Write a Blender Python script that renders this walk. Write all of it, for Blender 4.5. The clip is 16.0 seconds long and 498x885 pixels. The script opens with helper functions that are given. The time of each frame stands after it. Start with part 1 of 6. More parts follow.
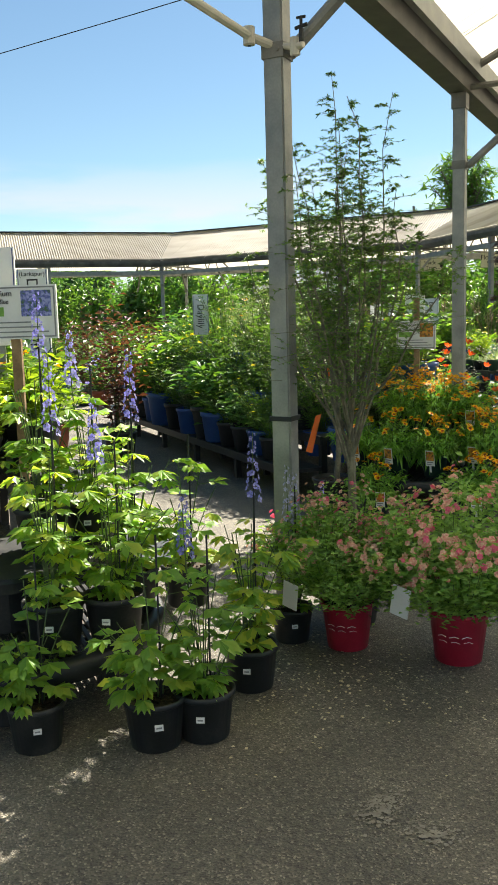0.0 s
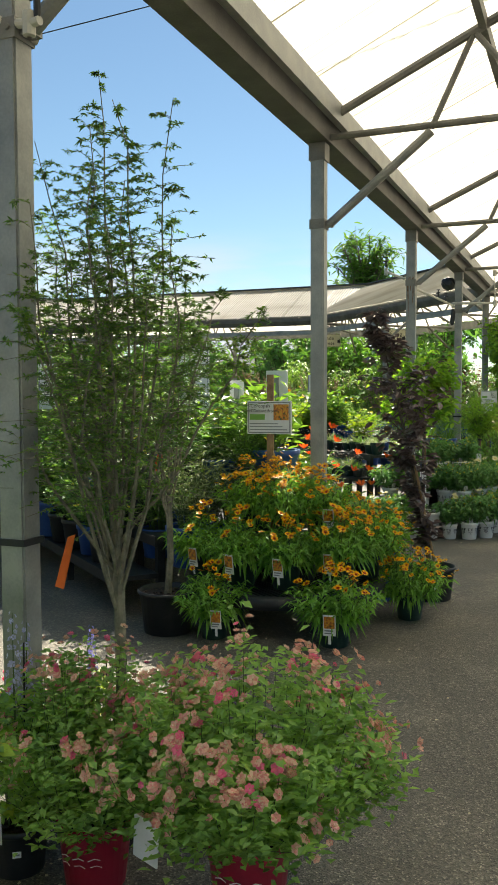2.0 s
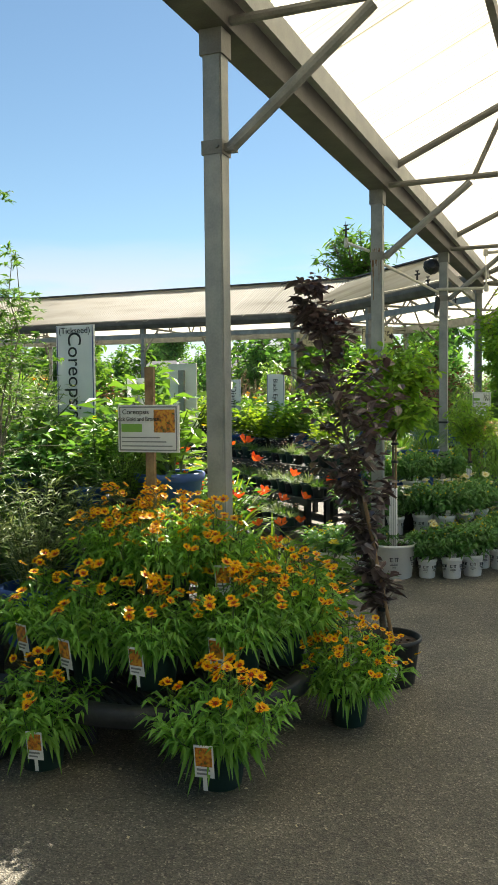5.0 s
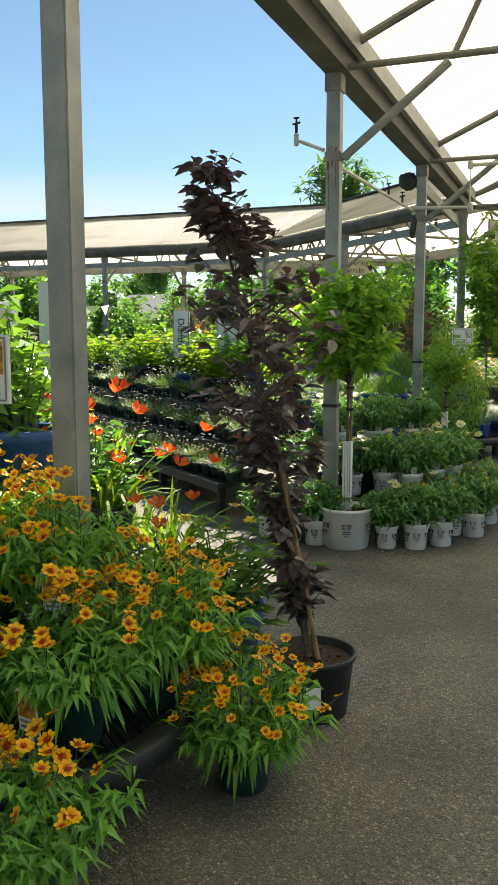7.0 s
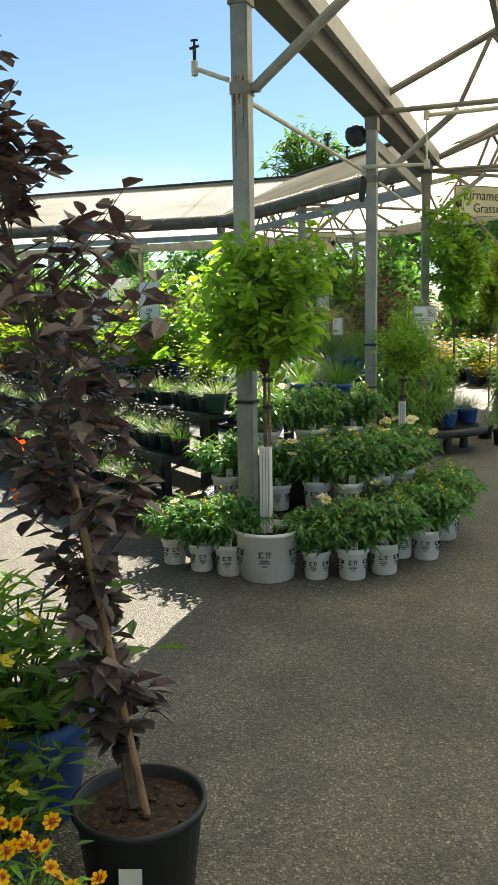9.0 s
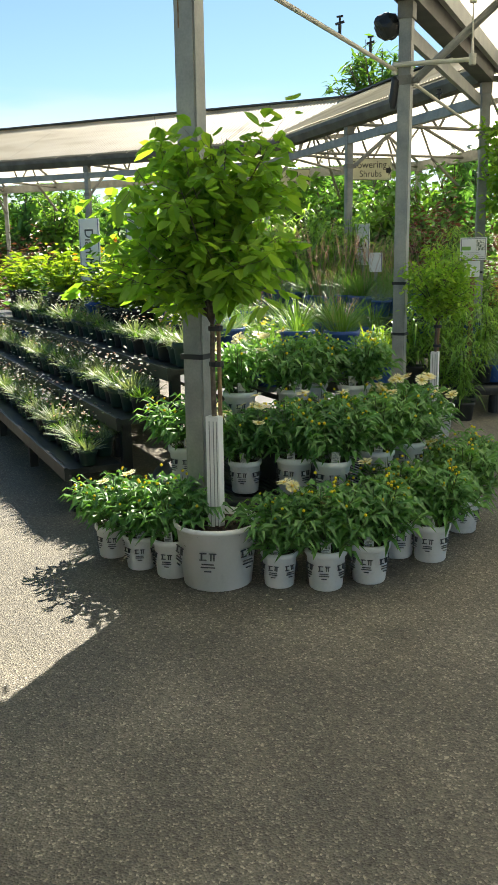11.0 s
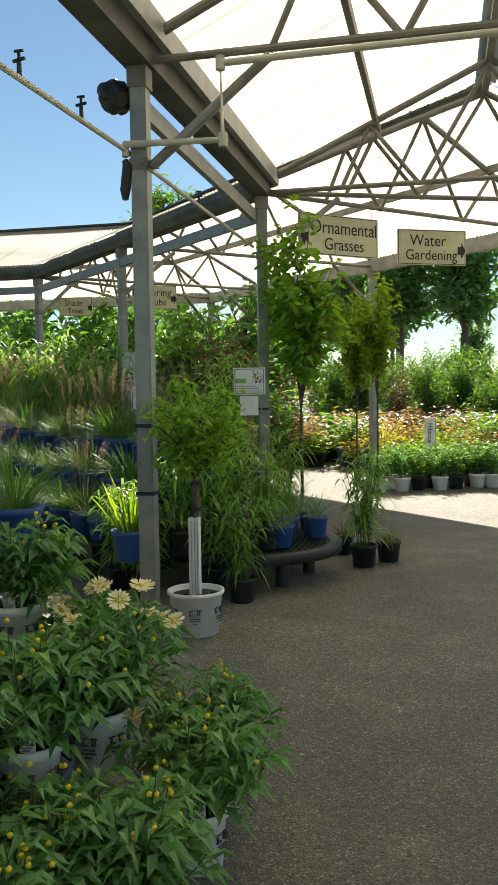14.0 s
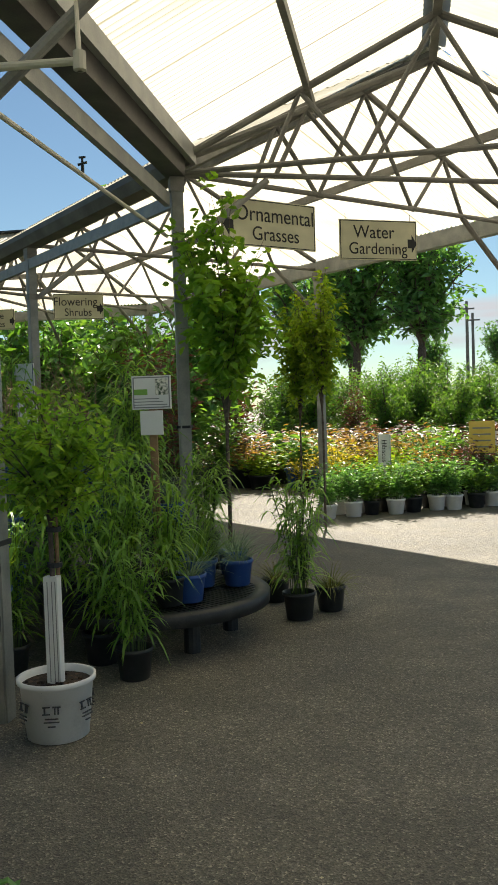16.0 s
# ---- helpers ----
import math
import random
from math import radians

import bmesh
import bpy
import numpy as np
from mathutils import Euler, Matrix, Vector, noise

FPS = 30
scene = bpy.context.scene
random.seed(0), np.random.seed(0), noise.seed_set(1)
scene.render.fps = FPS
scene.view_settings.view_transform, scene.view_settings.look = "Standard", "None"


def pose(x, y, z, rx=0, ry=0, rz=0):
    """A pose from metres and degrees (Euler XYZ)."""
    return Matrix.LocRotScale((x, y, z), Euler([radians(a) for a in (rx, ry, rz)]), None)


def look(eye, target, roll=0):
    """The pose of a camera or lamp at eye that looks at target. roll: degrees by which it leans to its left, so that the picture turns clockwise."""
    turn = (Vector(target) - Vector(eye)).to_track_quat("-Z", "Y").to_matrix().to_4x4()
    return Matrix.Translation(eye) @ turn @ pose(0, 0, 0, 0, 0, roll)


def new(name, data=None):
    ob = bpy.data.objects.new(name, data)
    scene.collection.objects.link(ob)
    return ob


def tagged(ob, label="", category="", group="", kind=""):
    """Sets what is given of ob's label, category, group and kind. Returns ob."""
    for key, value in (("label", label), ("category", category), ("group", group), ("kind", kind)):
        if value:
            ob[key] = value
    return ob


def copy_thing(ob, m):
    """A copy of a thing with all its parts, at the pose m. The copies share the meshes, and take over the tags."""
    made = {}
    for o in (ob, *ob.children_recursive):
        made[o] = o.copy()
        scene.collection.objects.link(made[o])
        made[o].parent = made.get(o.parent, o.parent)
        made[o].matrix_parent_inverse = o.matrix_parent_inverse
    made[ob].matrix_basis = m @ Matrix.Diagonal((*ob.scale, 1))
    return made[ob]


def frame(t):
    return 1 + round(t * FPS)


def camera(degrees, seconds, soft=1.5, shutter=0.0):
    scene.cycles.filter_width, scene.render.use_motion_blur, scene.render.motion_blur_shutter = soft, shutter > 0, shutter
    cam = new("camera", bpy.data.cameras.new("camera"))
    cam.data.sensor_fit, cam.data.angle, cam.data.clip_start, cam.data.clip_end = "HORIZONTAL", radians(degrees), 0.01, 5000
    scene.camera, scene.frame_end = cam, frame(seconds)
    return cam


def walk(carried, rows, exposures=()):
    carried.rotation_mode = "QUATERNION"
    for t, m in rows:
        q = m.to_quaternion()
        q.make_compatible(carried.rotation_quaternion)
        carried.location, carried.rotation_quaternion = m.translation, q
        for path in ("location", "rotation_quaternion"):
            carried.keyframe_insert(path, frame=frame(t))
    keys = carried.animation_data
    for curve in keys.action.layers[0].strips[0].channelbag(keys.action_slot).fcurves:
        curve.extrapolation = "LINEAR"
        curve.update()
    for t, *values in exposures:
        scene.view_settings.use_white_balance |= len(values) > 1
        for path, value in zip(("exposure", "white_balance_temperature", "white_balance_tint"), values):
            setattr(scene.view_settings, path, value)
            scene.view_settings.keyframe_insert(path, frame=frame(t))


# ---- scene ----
cam = camera(32.6, 16.0)
PATH = [
    (0, (0.407, -0.515, 1.607), (-0.512, 1.24, 1.33), -1.6),
    (0.5, (0.332, -0.124, 1.639), (-0.533, 1.66, 1.375), -0.4),
    (1, (0.42, 0.215, 1.623), (-0.337, 2.053, 1.396), -0.1),
    (1.5, (0.476, 0.547, 1.632), (-0.33, 2.371, 1.483), -1.2),
    (2, (0.455, 0.906, 1.648), (-0.286, 2.76, 1.533), -0.2),
    (2.5, (0.483, 1.247, 1.624), (-0.189, 3.122, 1.445), -0.0),
    (3, (0.506, 1.646, 1.612), (-0.163, 3.523, 1.444), -1.0),
    (3.2, (0.511, 1.769, 1.62), (-0.164, 3.645, 1.455), -1.5),
    (5.3, (0.334, 3.189, 1.617), (-0.425, 5.037, 1.516), -0.3),
    (5.5, (0.321, 3.308, 1.614), (-0.451, 5.15, 1.507), -0.2),
    (6, (0.349, 3.683, 1.592), (-0.486, 5.493, 1.435), -0.1),
    (6.5, (0.359, 4.04, 1.58), (-0.483, 5.842, 1.372), -0.4),
    (7, (0.304, 4.397, 1.588), (-0.41, 6.248, 1.338), -0.0),
    (7.5, (0.357, 4.743, 1.575), (-0.284, 6.617, 1.299), -0.5),
    (8, (0.373, 5.122, 1.597), (-0.289, 6.988, 1.316), -1.9),
    (8.5, (0.329, 5.461, 1.591), (-0.304, 7.338, 1.316), -2.1),
    (9, (0.347, 5.79, 1.562), (-0.329, 7.65, 1.274), -0.9),
    (9.2, (0.367, 5.931, 1.571), (-0.367, 7.767, 1.272), 0.0),
    (11.3, (0.494, 7.327, 1.497), (-0.353, 9.087, 1.07), -1.0),
    (11.5, (0.468, 7.455, 1.493), (-0.394, 9.209, 1.07), -1.1),
    (12, (0.441, 7.765, 1.512), (-0.316, 9.574, 1.117), 0.1),
    (12.5, (0.481, 8.138, 1.497), (-0.191, 9.984, 1.12), 0.6),
    (13, (0.439, 8.51, 1.51), (-0.16, 10.397, 1.227), 0.7),
    (13.5, (0.343, 8.862, 1.522), (-0.167, 10.788, 1.358), -0.1),
    (14, (0.386, 9.28, 1.494), (-0.057, 11.226, 1.372), -0.8),
    (14.5, (0.385, 9.654, 1.478), (-0.005, 11.613, 1.388), -1.3),
    (15, (0.383, 9.995, 1.498), (0.033, 11.963, 1.423), -1.6),
    (15.5, (0.459, 10.362, 1.47), (0.122, 12.331, 1.39), -1.9),
    (16, (0.463, 10.698, 1.438), (0.107, 12.665, 1.36), -1.9),
]
EXPOSURES = [(0, 2.12, 7000, 10), (3, 2.03, 7000, 10), (5.5, 2.10, 7000, 10), (8, 2.18, 7000, 10), (11.5, 2.34, 7000, 10), (12.5, 2.34, 7000, 10), (13.5, 2.08, 7000, 10), (14.5, 1.84, 7000, 10), (16, 1.64, 7000, 10)]
walk(cam, [(t, look(eye, target, roll)) for t, eye, target, roll in PATH], EXPOSURES)

# ---- sky, sun, exposure ----
SUN_EL, SUN_AZ = 42.5, -2.8        # degrees; azimuth from +y towards +x
world = bpy.data.worlds.new("sky")
scene.world = world
world.use_nodes = True
wn, wl = world.node_tree.nodes, world.node_tree.links
wn.clear()
w_out = wn.new("ShaderNodeOutputWorld")
w_bg = wn.new("ShaderNodeBackground")
w_sky = wn.new("ShaderNodeTexSky")
w_sky.sky_type = 'NISHITA'
w_sky.sun_disc = False
w_sky.sun_elevation = radians(SUN_EL)
w_sky.sun_rotation = radians(SUN_AZ)
w_sky.air_density, w_sky.dust_density, w_sky.ozone_density = 1.0, 0.05, 3.0
w_co = wn.new("ShaderNodeTexCoord")
w_sep = wn.new("ShaderNodeSeparateXYZ")
w_map = wn.new("ShaderNodeMapping")
w_map.inputs["Scale"].default_value = (1.6, 1.6, 9.0)
w_noise = wn.new("ShaderNodeTexNoise")
w_noise.inputs["Scale"].default_value = 1.7
w_noise.inputs["Detail"].default_value = 6.0
w_ramp = wn.new("ShaderNodeMapRange")
w_ramp.inputs["From Min"].default_value, w_ramp.inputs["From Max"].default_value = 0.47, 0.60
w_low = wn.new("ShaderNodeMapRange")
w_low.inputs["From Min"].default_value, w_low.inputs["From Max"].default_value = 0.19, 0.10
w_mul = wn.new("ShaderNodeMath")
w_mul.operation = 'MULTIPLY'
w_mix = wn.new("ShaderNodeMix")
w_mix.data_type = 'RGBA'
w_mix.inputs["B"].default_value = (7.2, 6.7, 7.6, 1)
wl.new(w_co.outputs["Generated"], w_sep.inputs[0])
wl.new(w_co.outputs["Generated"], w_map.inputs[0])
wl.new(w_map.outputs[0], w_noise.inputs["Vector"])
wl.new(w_noise.outputs["Fac"], w_ramp.inputs["Value"])
wl.new(w_sep.outputs[2], w_low.inputs["Value"])
wl.new(w_ramp.outputs[0], w_mul.inputs[0])
wl.new(w_low.outputs[0], w_mul.inputs[1])
wl.new(w_mul.outputs[0], w_mix.inputs["Factor"])
wl.new(w_sky.outputs[0], w_mix.inputs["A"])
w_tint = wn.new("ShaderNodeMix")
w_tint.data_type, w_tint.blend_type = 'RGBA', 'MULTIPLY'
w_tint.inputs["Factor"].default_value = 1.0
w_tint.inputs["B"].default_value = (0.565, 0.635, 0.622, 1)
wl.new(w_mix.outputs["Result"], w_tint.inputs["A"])
wl.new(w_tint.outputs["Result"], w_bg.inputs["Color"])
w_bg.inputs["Strength"].default_value = 0.051
wl.new(w_bg.outputs[0], w_out.inputs["Surface"])
sun_data = bpy.data.lights.new("sun", 'SUN')
sun_data.energy, sun_data.angle, sun_data.color = 3.3, radians(0.55), (1.0, 0.95, 0.86)
sun_ob = new("sun", sun_data)
_se, _sa = radians(SUN_EL), radians(SUN_AZ)
sun_ob.matrix_world = look((40 * math.sin(_sa) * math.cos(_se), 40 * math.cos(_sa) * math.cos(_se), 40 * math.sin(_se)), (0, 0, 0))


# ---- mesh helpers ----
class Geo:
    """Collects vertices and faces for one mesh, with a tone (0 to 1) for each vertex."""

    def __init__(self):
        self.v, self.f, self.t, self.n = [], [], [], 0

    def add(self, verts, faces, tone=None):
        verts = np.asarray(verts, float).reshape(-1, 3)
        self.v.append(verts)
        self.f.append((np.asarray(faces, int) + self.n).tolist() if not isinstance(faces[0], (list, tuple)) or len({len(q) for q in faces}) == 1
                      else [[i + self.n for i in q] for q in faces])
        self.t.append(np.zeros(len(verts)) if tone is None else np.broadcast_to(np.asarray(tone, float), (len(verts),)))
        self.n += len(verts)
        return self

    def box(self, a, b, m=None, tone=None):
        (x0, y0, z0), (x1, y1, z1) = a, b
        v = np.array([(x, y, z) for z in (z0, z1) for y in (y0, y1) for x in (x0, x1)], float)
        if m is not None:
            v = np.array([m @ Vector(p) for p in v])
        return self.add(v, [(0, 2, 3, 1), (4, 5, 7, 6), (0, 1, 5, 4), (1, 3, 7, 5), (3, 2, 6, 7), (2, 0, 4, 6)], tone)

    def tube(self, pts, radii, n=6, cap=True, tone=None):
        pts = np.asarray(pts, float)
        radii = np.broadcast_to(np.asarray(radii, float), (len(pts),))
        d = np.gradient(pts, axis=0)
        d /= np.linalg.norm(d, axis=1)[:, None] + 1e-9
        ref = np.array((0, 0, 1.0)) if abs(d[:, 2]).mean() < 0.8 else np.array((1.0, 0, 0))
        u = np.cross(d, ref)
        u /= np.linalg.norm(u, axis=1)[:, None] + 1e-9
        w = np.cross(d, u)
        a = np.arange(n) * 2 * math.pi / n
        ring = pts[:, None] + radii[:, None, None] * (u[:, None] * np.cos(a)[None, :, None] + w[:, None] * np.sin(a)[None, :, None])
        f = [[k * n + i, k * n + (i + 1) % n, (k + 1) * n + (i + 1) % n, (k + 1) * n + i] for k in range(len(pts) - 1) for i in range(n)]
        if cap:
            f = f + [list(range(n))[::-1], [(len(pts) - 1) * n + i for i in range(n)]]
        return self.add(ring.reshape(-1, 3), f, tone)

    def bar(self, p, q, w, h, up=(0, 0, 1)):
        """A beam of width w and height h from p to q."""
        p, q, up = Vector(p), Vector(q), Vector(up)
        d = (q - p).normalized()
        s = d.cross(up).normalized() * (w / 2)
        u = s.cross(d).normalized() * (h / 2)
        v = [e + a * s + b * u for e in (p, q) for a, b in ((-1, -1), (1, -1), (1, 1), (-1, 1))]
        return self.add([tuple(k) for k in v], [(0, 1, 2, 3), (7, 6, 5, 4), (0, 4, 5, 1), (1, 5, 6, 2), (2, 6, 7, 3), (3, 7, 4, 0)])

    def lathe(self, prof, n=20, centre=(0, 0, 0), tone=None):
        """A turned shape from a profile of (radius, z)."""
        a = np.arange(n) * 2 * math.pi / n
        v = [(centre[0] + r * math.cos(t), centre[1] + r * math.sin(t), centre[2] + z) for r, z in prof for t in a]
        f = [[k * n + i, k * n + (i + 1) % n, (k + 1) * n + (i + 1) % n, (k + 1) * n + i] for k in range(len(prof) - 1) for i in range(n)]
        return self.add(v, f, tone)

    def disc(self, r, z, n=20, centre=(0, 0), tone=None):
        a = np.arange(n) * 2 * math.pi / n
        return self.add([(centre[0] + r * math.cos(t), centre[1] + r * math.sin(t), z) for t in a], [list(range(n))], tone)

    def leaves(self, pos, way, length, width, rng, fold=0.18, droop=0.15, wide=0.45, oval=False):
        """Folded leaves, pointed or oval: one each at pos, pointing along way."""
        pos, way = np.asarray(pos, float), np.asarray(way, float)
        k = len(pos)
        if k == 0:
            return self
        length = np.broadcast_to(length, (k,))[:, None]
        width = np.broadcast_to(width, (k,))[:, None]
        way = way / (np.linalg.norm(way, axis=1)[:, None] + 1e-9)
        side = np.cross(way, np.array((0, 0, 1.0)) + rng.normal(0, 0.35, (k, 3)))
        side /= np.linalg.norm(side, axis=1)[:, None] + 1e-9
        nor = np.cross(side, way)
        if oval:
            up = np.array((0, 0, 1.0))
            m1 = pos + way * length * 0.30 - nor * width * fold
            m2 = pos + way * length * 0.68 - nor * width * fold - up * length * droop * 0.45
            lift = nor * width * fold * 1.6
            v = np.stack([pos, m1 + side * width * 0.46 + lift, m2 + side * width * 0.42 + lift, pos + way * length - up * length * droop, m2 - side * width * 0.42 + lift, m1 - side * width * 0.46 + lift, m1, m2], axis=1).reshape(-1, 3)
            base = np.arange(k)[:, None] * 8
            f = np.concatenate([base + np.array(q) for q in ((0, 6, 1), (0, 5, 6), (6, 7, 1), (7, 2, 1), (6, 5, 7), (5, 4, 7), (7, 3, 2), (7, 4, 3))], axis=0)
            return self.add(v, f.tolist(), np.tile((0.0, 0.4, 0.7, 1.0, 0.7, 0.4, 0.4, 0.7), k))
        mid = pos + way * length * wide - nor * width * fold
        tip = pos + way * length - np.array((0, 0, 1.0)) * length * droop
        v = np.stack([pos, mid + side * width / 2 + nor * width * fold * 1.6, tip, mid - side * width / 2 + nor * width * fold * 1.6, mid], axis=1).reshape(-1, 3)
        base = np.arange(k)[:, None] * 5
        f = np.concatenate([base + np.array(q) for q in ((0, 4, 1), (0, 3, 4), (1, 4, 2), (4, 3, 2))], axis=0)
        return self.add(v, f.tolist(), np.tile((0.0, 0.5, 1.0, 0.5, 0.5), k))

    def blades(self, pos, way, length, width, rng, droop=0.6, seg=4):
        """Long arching strap leaves."""
        pos, way = np.asarray(pos, float), np.asarray(way, float)
        k = len(pos)
        length = np.broadcast_to(length, (k,))[:, None]
        width = np.broadcast_to(width, (k,))[:, None]
        droop = np.broadcast_to(droop, (k,))[:, None]
        way = way / (np.linalg.norm(way, axis=1)[:, None] + 1e-9)
        side = np.cross(way, np.array((0, 0, 1.0)) + rng.normal(0, 0.15, (k, 3)))
        side /= np.linalg.norm(side, axis=1)[:, None] + 1e-9
        rows = []
        for i in range(seg + 1):
            s = i / seg
            c = pos + way * length * s - np.array((0, 0, 1.0)) * length * droop * s * s
            wd = width * (0.55 + 1.2 * s) * (1 - s) ** 0.6 * 0.9 if i < seg else width * 0.03
            rows += [c + side * wd / 2, c - side * wd / 2]
        v = np.stack(rows, axis=1).reshape(-1, 3)
        n = 2 * (seg + 1)
        base = np.arange(k)[:, None] * n
        f = np.concatenate([base + np.array((2 * i, 2 * i + 1, 2 * i + 3, 2 * i + 2)) for i in range(seg)], axis=0)
        return self.add(v, f.tolist(), np.tile(np.repeat(np.arange(seg + 1) / seg, 2), k))

    def daisies(self, pos, way, radius, petals, rng, cup=0.25, disc=0.25):
        """Flower heads of flat petals round a small domed centre (tone 1)."""
        for p, w, r in zip(np.asarray(pos, float), np.asarray(way, float), np.broadcast_to(radius, (len(pos),))):
            w = w / (np.linalg.norm(w) + 1e-9)
            s = np.cross(w, (0.31, 0.92, 0.21))
            s /= np.linalg.norm(s)
            q = np.cross(w, s)
            v, f, tn = [], [], []
            a0 = rng.uniform(0, 6.28)
            for i in range(petals):
                a = a0 + i * 2 * math.pi / petals + rng.normal(0, 0.05)
                da = math.pi / petals * 0.92
                e = s * math.cos(a) + q * math.sin(a)
                e1 = s * math.cos(a - da) + q * math.sin(a - da)
                e2 = s * math.cos(a + da) + q * math.sin(a + da)
                lift = r * (cup + rng.normal(0, 0.08))
                b = len(v)
                v += [p + e * r * 0.12, p + e1 * r * 0.8 + w * lift * 0.7, p + e * r + w * lift, p + e2 * r * 0.8 + w * lift * 0.7]
                tn += [0.0, 0.75, 1.0, 0.75]
                f.append([b, b + 1, b + 2, b + 3])
            self.add(v, f, tn)
            if disc:
                k = 6
                v = [p + w * r * 0.22] + [p + (s * math.cos(i * 6.283 / k) + q * math.sin(i * 6.283 / k)) * r * disc + w * r * 0.06 for i in range(k)]
                self.add(v, [[0, 1 + i, 1 + (i + 1) % k] for i in range(k)], 0.12)
        return self

    def mesh(self, name, material, smooth=False):
        me = bpy.data.meshes.new(name)
        if self.n:
            v = np.concatenate(self.v)
            me.from_pydata(v.tolist(), [], [q for fs in self.f for q in fs])
            at = me.attributes.new("tone", 'FLOAT', 'POINT')
            at.data.foreach_set("value", np.concatenate(self.t).astype(np.float32))
        if smooth:
            me.polygons.foreach_set("use_smooth", [True] * len(me.polygons))
        me.materials.append(material)
        me.update()
        return me


FINE = {"stem_cluster", "foliage", "flower_cluster", "stalk_cluster", "bud_cluster", "twig_cluster", "limb_cluster", "crown", "plume_cluster", "soil", "grate"}


def part(name, geo, material, parent=None, label="", smooth=False, m=None):
    ob = new(name, geo.mesh(name, material, smooth))
    if parent is not None:
        ob.parent = parent
    if m is not None:
        ob.matrix_basis = m
    if label:
        tagged(ob, label)
    if name in FINE:
        tagged(ob, kind="stuff")
    return ob


def thing(name, label, category, m=None, group=""):
    ob = new(name)
    ob.empty_display_size = 0.05
    if m is not None:
        ob.matrix_basis = m
    return tagged(ob, label, category, group)


def structure(name, geo, material, label="", smooth=False):
    return tagged(part(name, geo, material, None, "", smooth), label, kind="structure")


# ---- materials ----
def shader(name):
    mat = bpy.data.materials.new(name)
    mat.use_nodes = True
    nt = mat.node_tree
    nt.nodes.clear()
    return mat, nt, nt.nodes.new, nt.links.new


def ramp_node(N, stops):
    r = N("ShaderNodeValToRGB")
    e = r.color_ramp.elements
    e[0].position, e[0].color = stops[0][0], (*stops[0][1], 1)
    e[1].position, e[1].color = stops[-1][0], (*stops[-1][1], 1)
    for p, c in stops[1:-1]:
        e.new(p).color = (*c, 1)
    return r


def surface(name, stops, rough=0.7, scale=8.0, metal=0.0, bump=0.15, fine=90.0, island=0.0, rough_var=0.15, coat=0.0, spec=0.5):
    """A surface with two scales of noise: the broad one drives the colour ramp, the fine one relief and speckle."""
    mat, nt, N, Ln = shader(name)
    out, bs = N("ShaderNodeOutputMaterial"), N("ShaderNodeBsdfPrincipled")
    co = N("ShaderNodeTexCoord")
    n1, n2 = N("ShaderNodeTexNoise"), N("ShaderNodeTexNoise")
    n1.inputs["Scale"].default_value, n1.inputs["Detail"].default_value = scale, 6
    n2.inputs["Scale"].default_value, n2.inputs["Detail"].default_value = fine, 3
    info = N("ShaderNodeObjectInfo")
    off = N("ShaderNodeVectorMath")
    off.operation = 'ADD'
    cx = N("ShaderNodeCombineXYZ")
    sc = N("ShaderNodeMath")
    sc.operation = 'MULTIPLY'
    sc.inputs[1].default_value = 37.0
    Ln(info.outputs["Random"], sc.inputs[0])
    for k in range(3):
        Ln(sc.outputs[0], cx.inputs[k])
    Ln(co.outputs["Object"], off.inputs[0])
    Ln(cx.outputs[0], off.inputs[1])
    Ln(off.outputs[0], n1.inputs["Vector"])
    Ln(off.outputs[0], n2.inputs["Vector"])
    ad = N("ShaderNodeMath")
    ad.operation = 'MULTIPLY_ADD'
    ad.inputs[1].default_value, ad.inputs[2].default_value = 0.3, -0.15
    Ln(n2.outputs["Fac"], ad.inputs[0])
    sm = N("ShaderNodeMath")
    Ln(n1.outputs["Fac"], sm.inputs[0])
    Ln(ad.outputs[0], sm.inputs[1])
    rp = ramp_node(N, stops)
    Ln(sm.outputs[0], rp.inputs[0])
    Ln(rp.outputs[0], bs.inputs["Base Color"])
    rr = N("ShaderNodeMapRange")
    rr.inputs["To Min"].default_value, rr.inputs["To Max"].default_value = max(0.03, rough - rough_var), min(1, rough + rough_var)
    Ln(n1.outputs["Fac"], rr.inputs["Value"])
    Ln(rr.outputs[0], bs.inputs["Roughness"])
    bs.inputs["Metallic"].default_value = metal
    bs.inputs["Specular IOR Level"].default_value = spec
    if bump:
        bp = N("ShaderNodeBump")
        bp.inputs["Strength"].default_value, bp.inputs["Distance"].default_value = bump, 0.004
        Ln(n2.outputs["Fac"], bp.inputs["Height"])
        Ln(bp.outputs[0], bs.inputs["Normal"])
    Ln(bs.outputs[0], out.inputs["Surface"])
    return mat


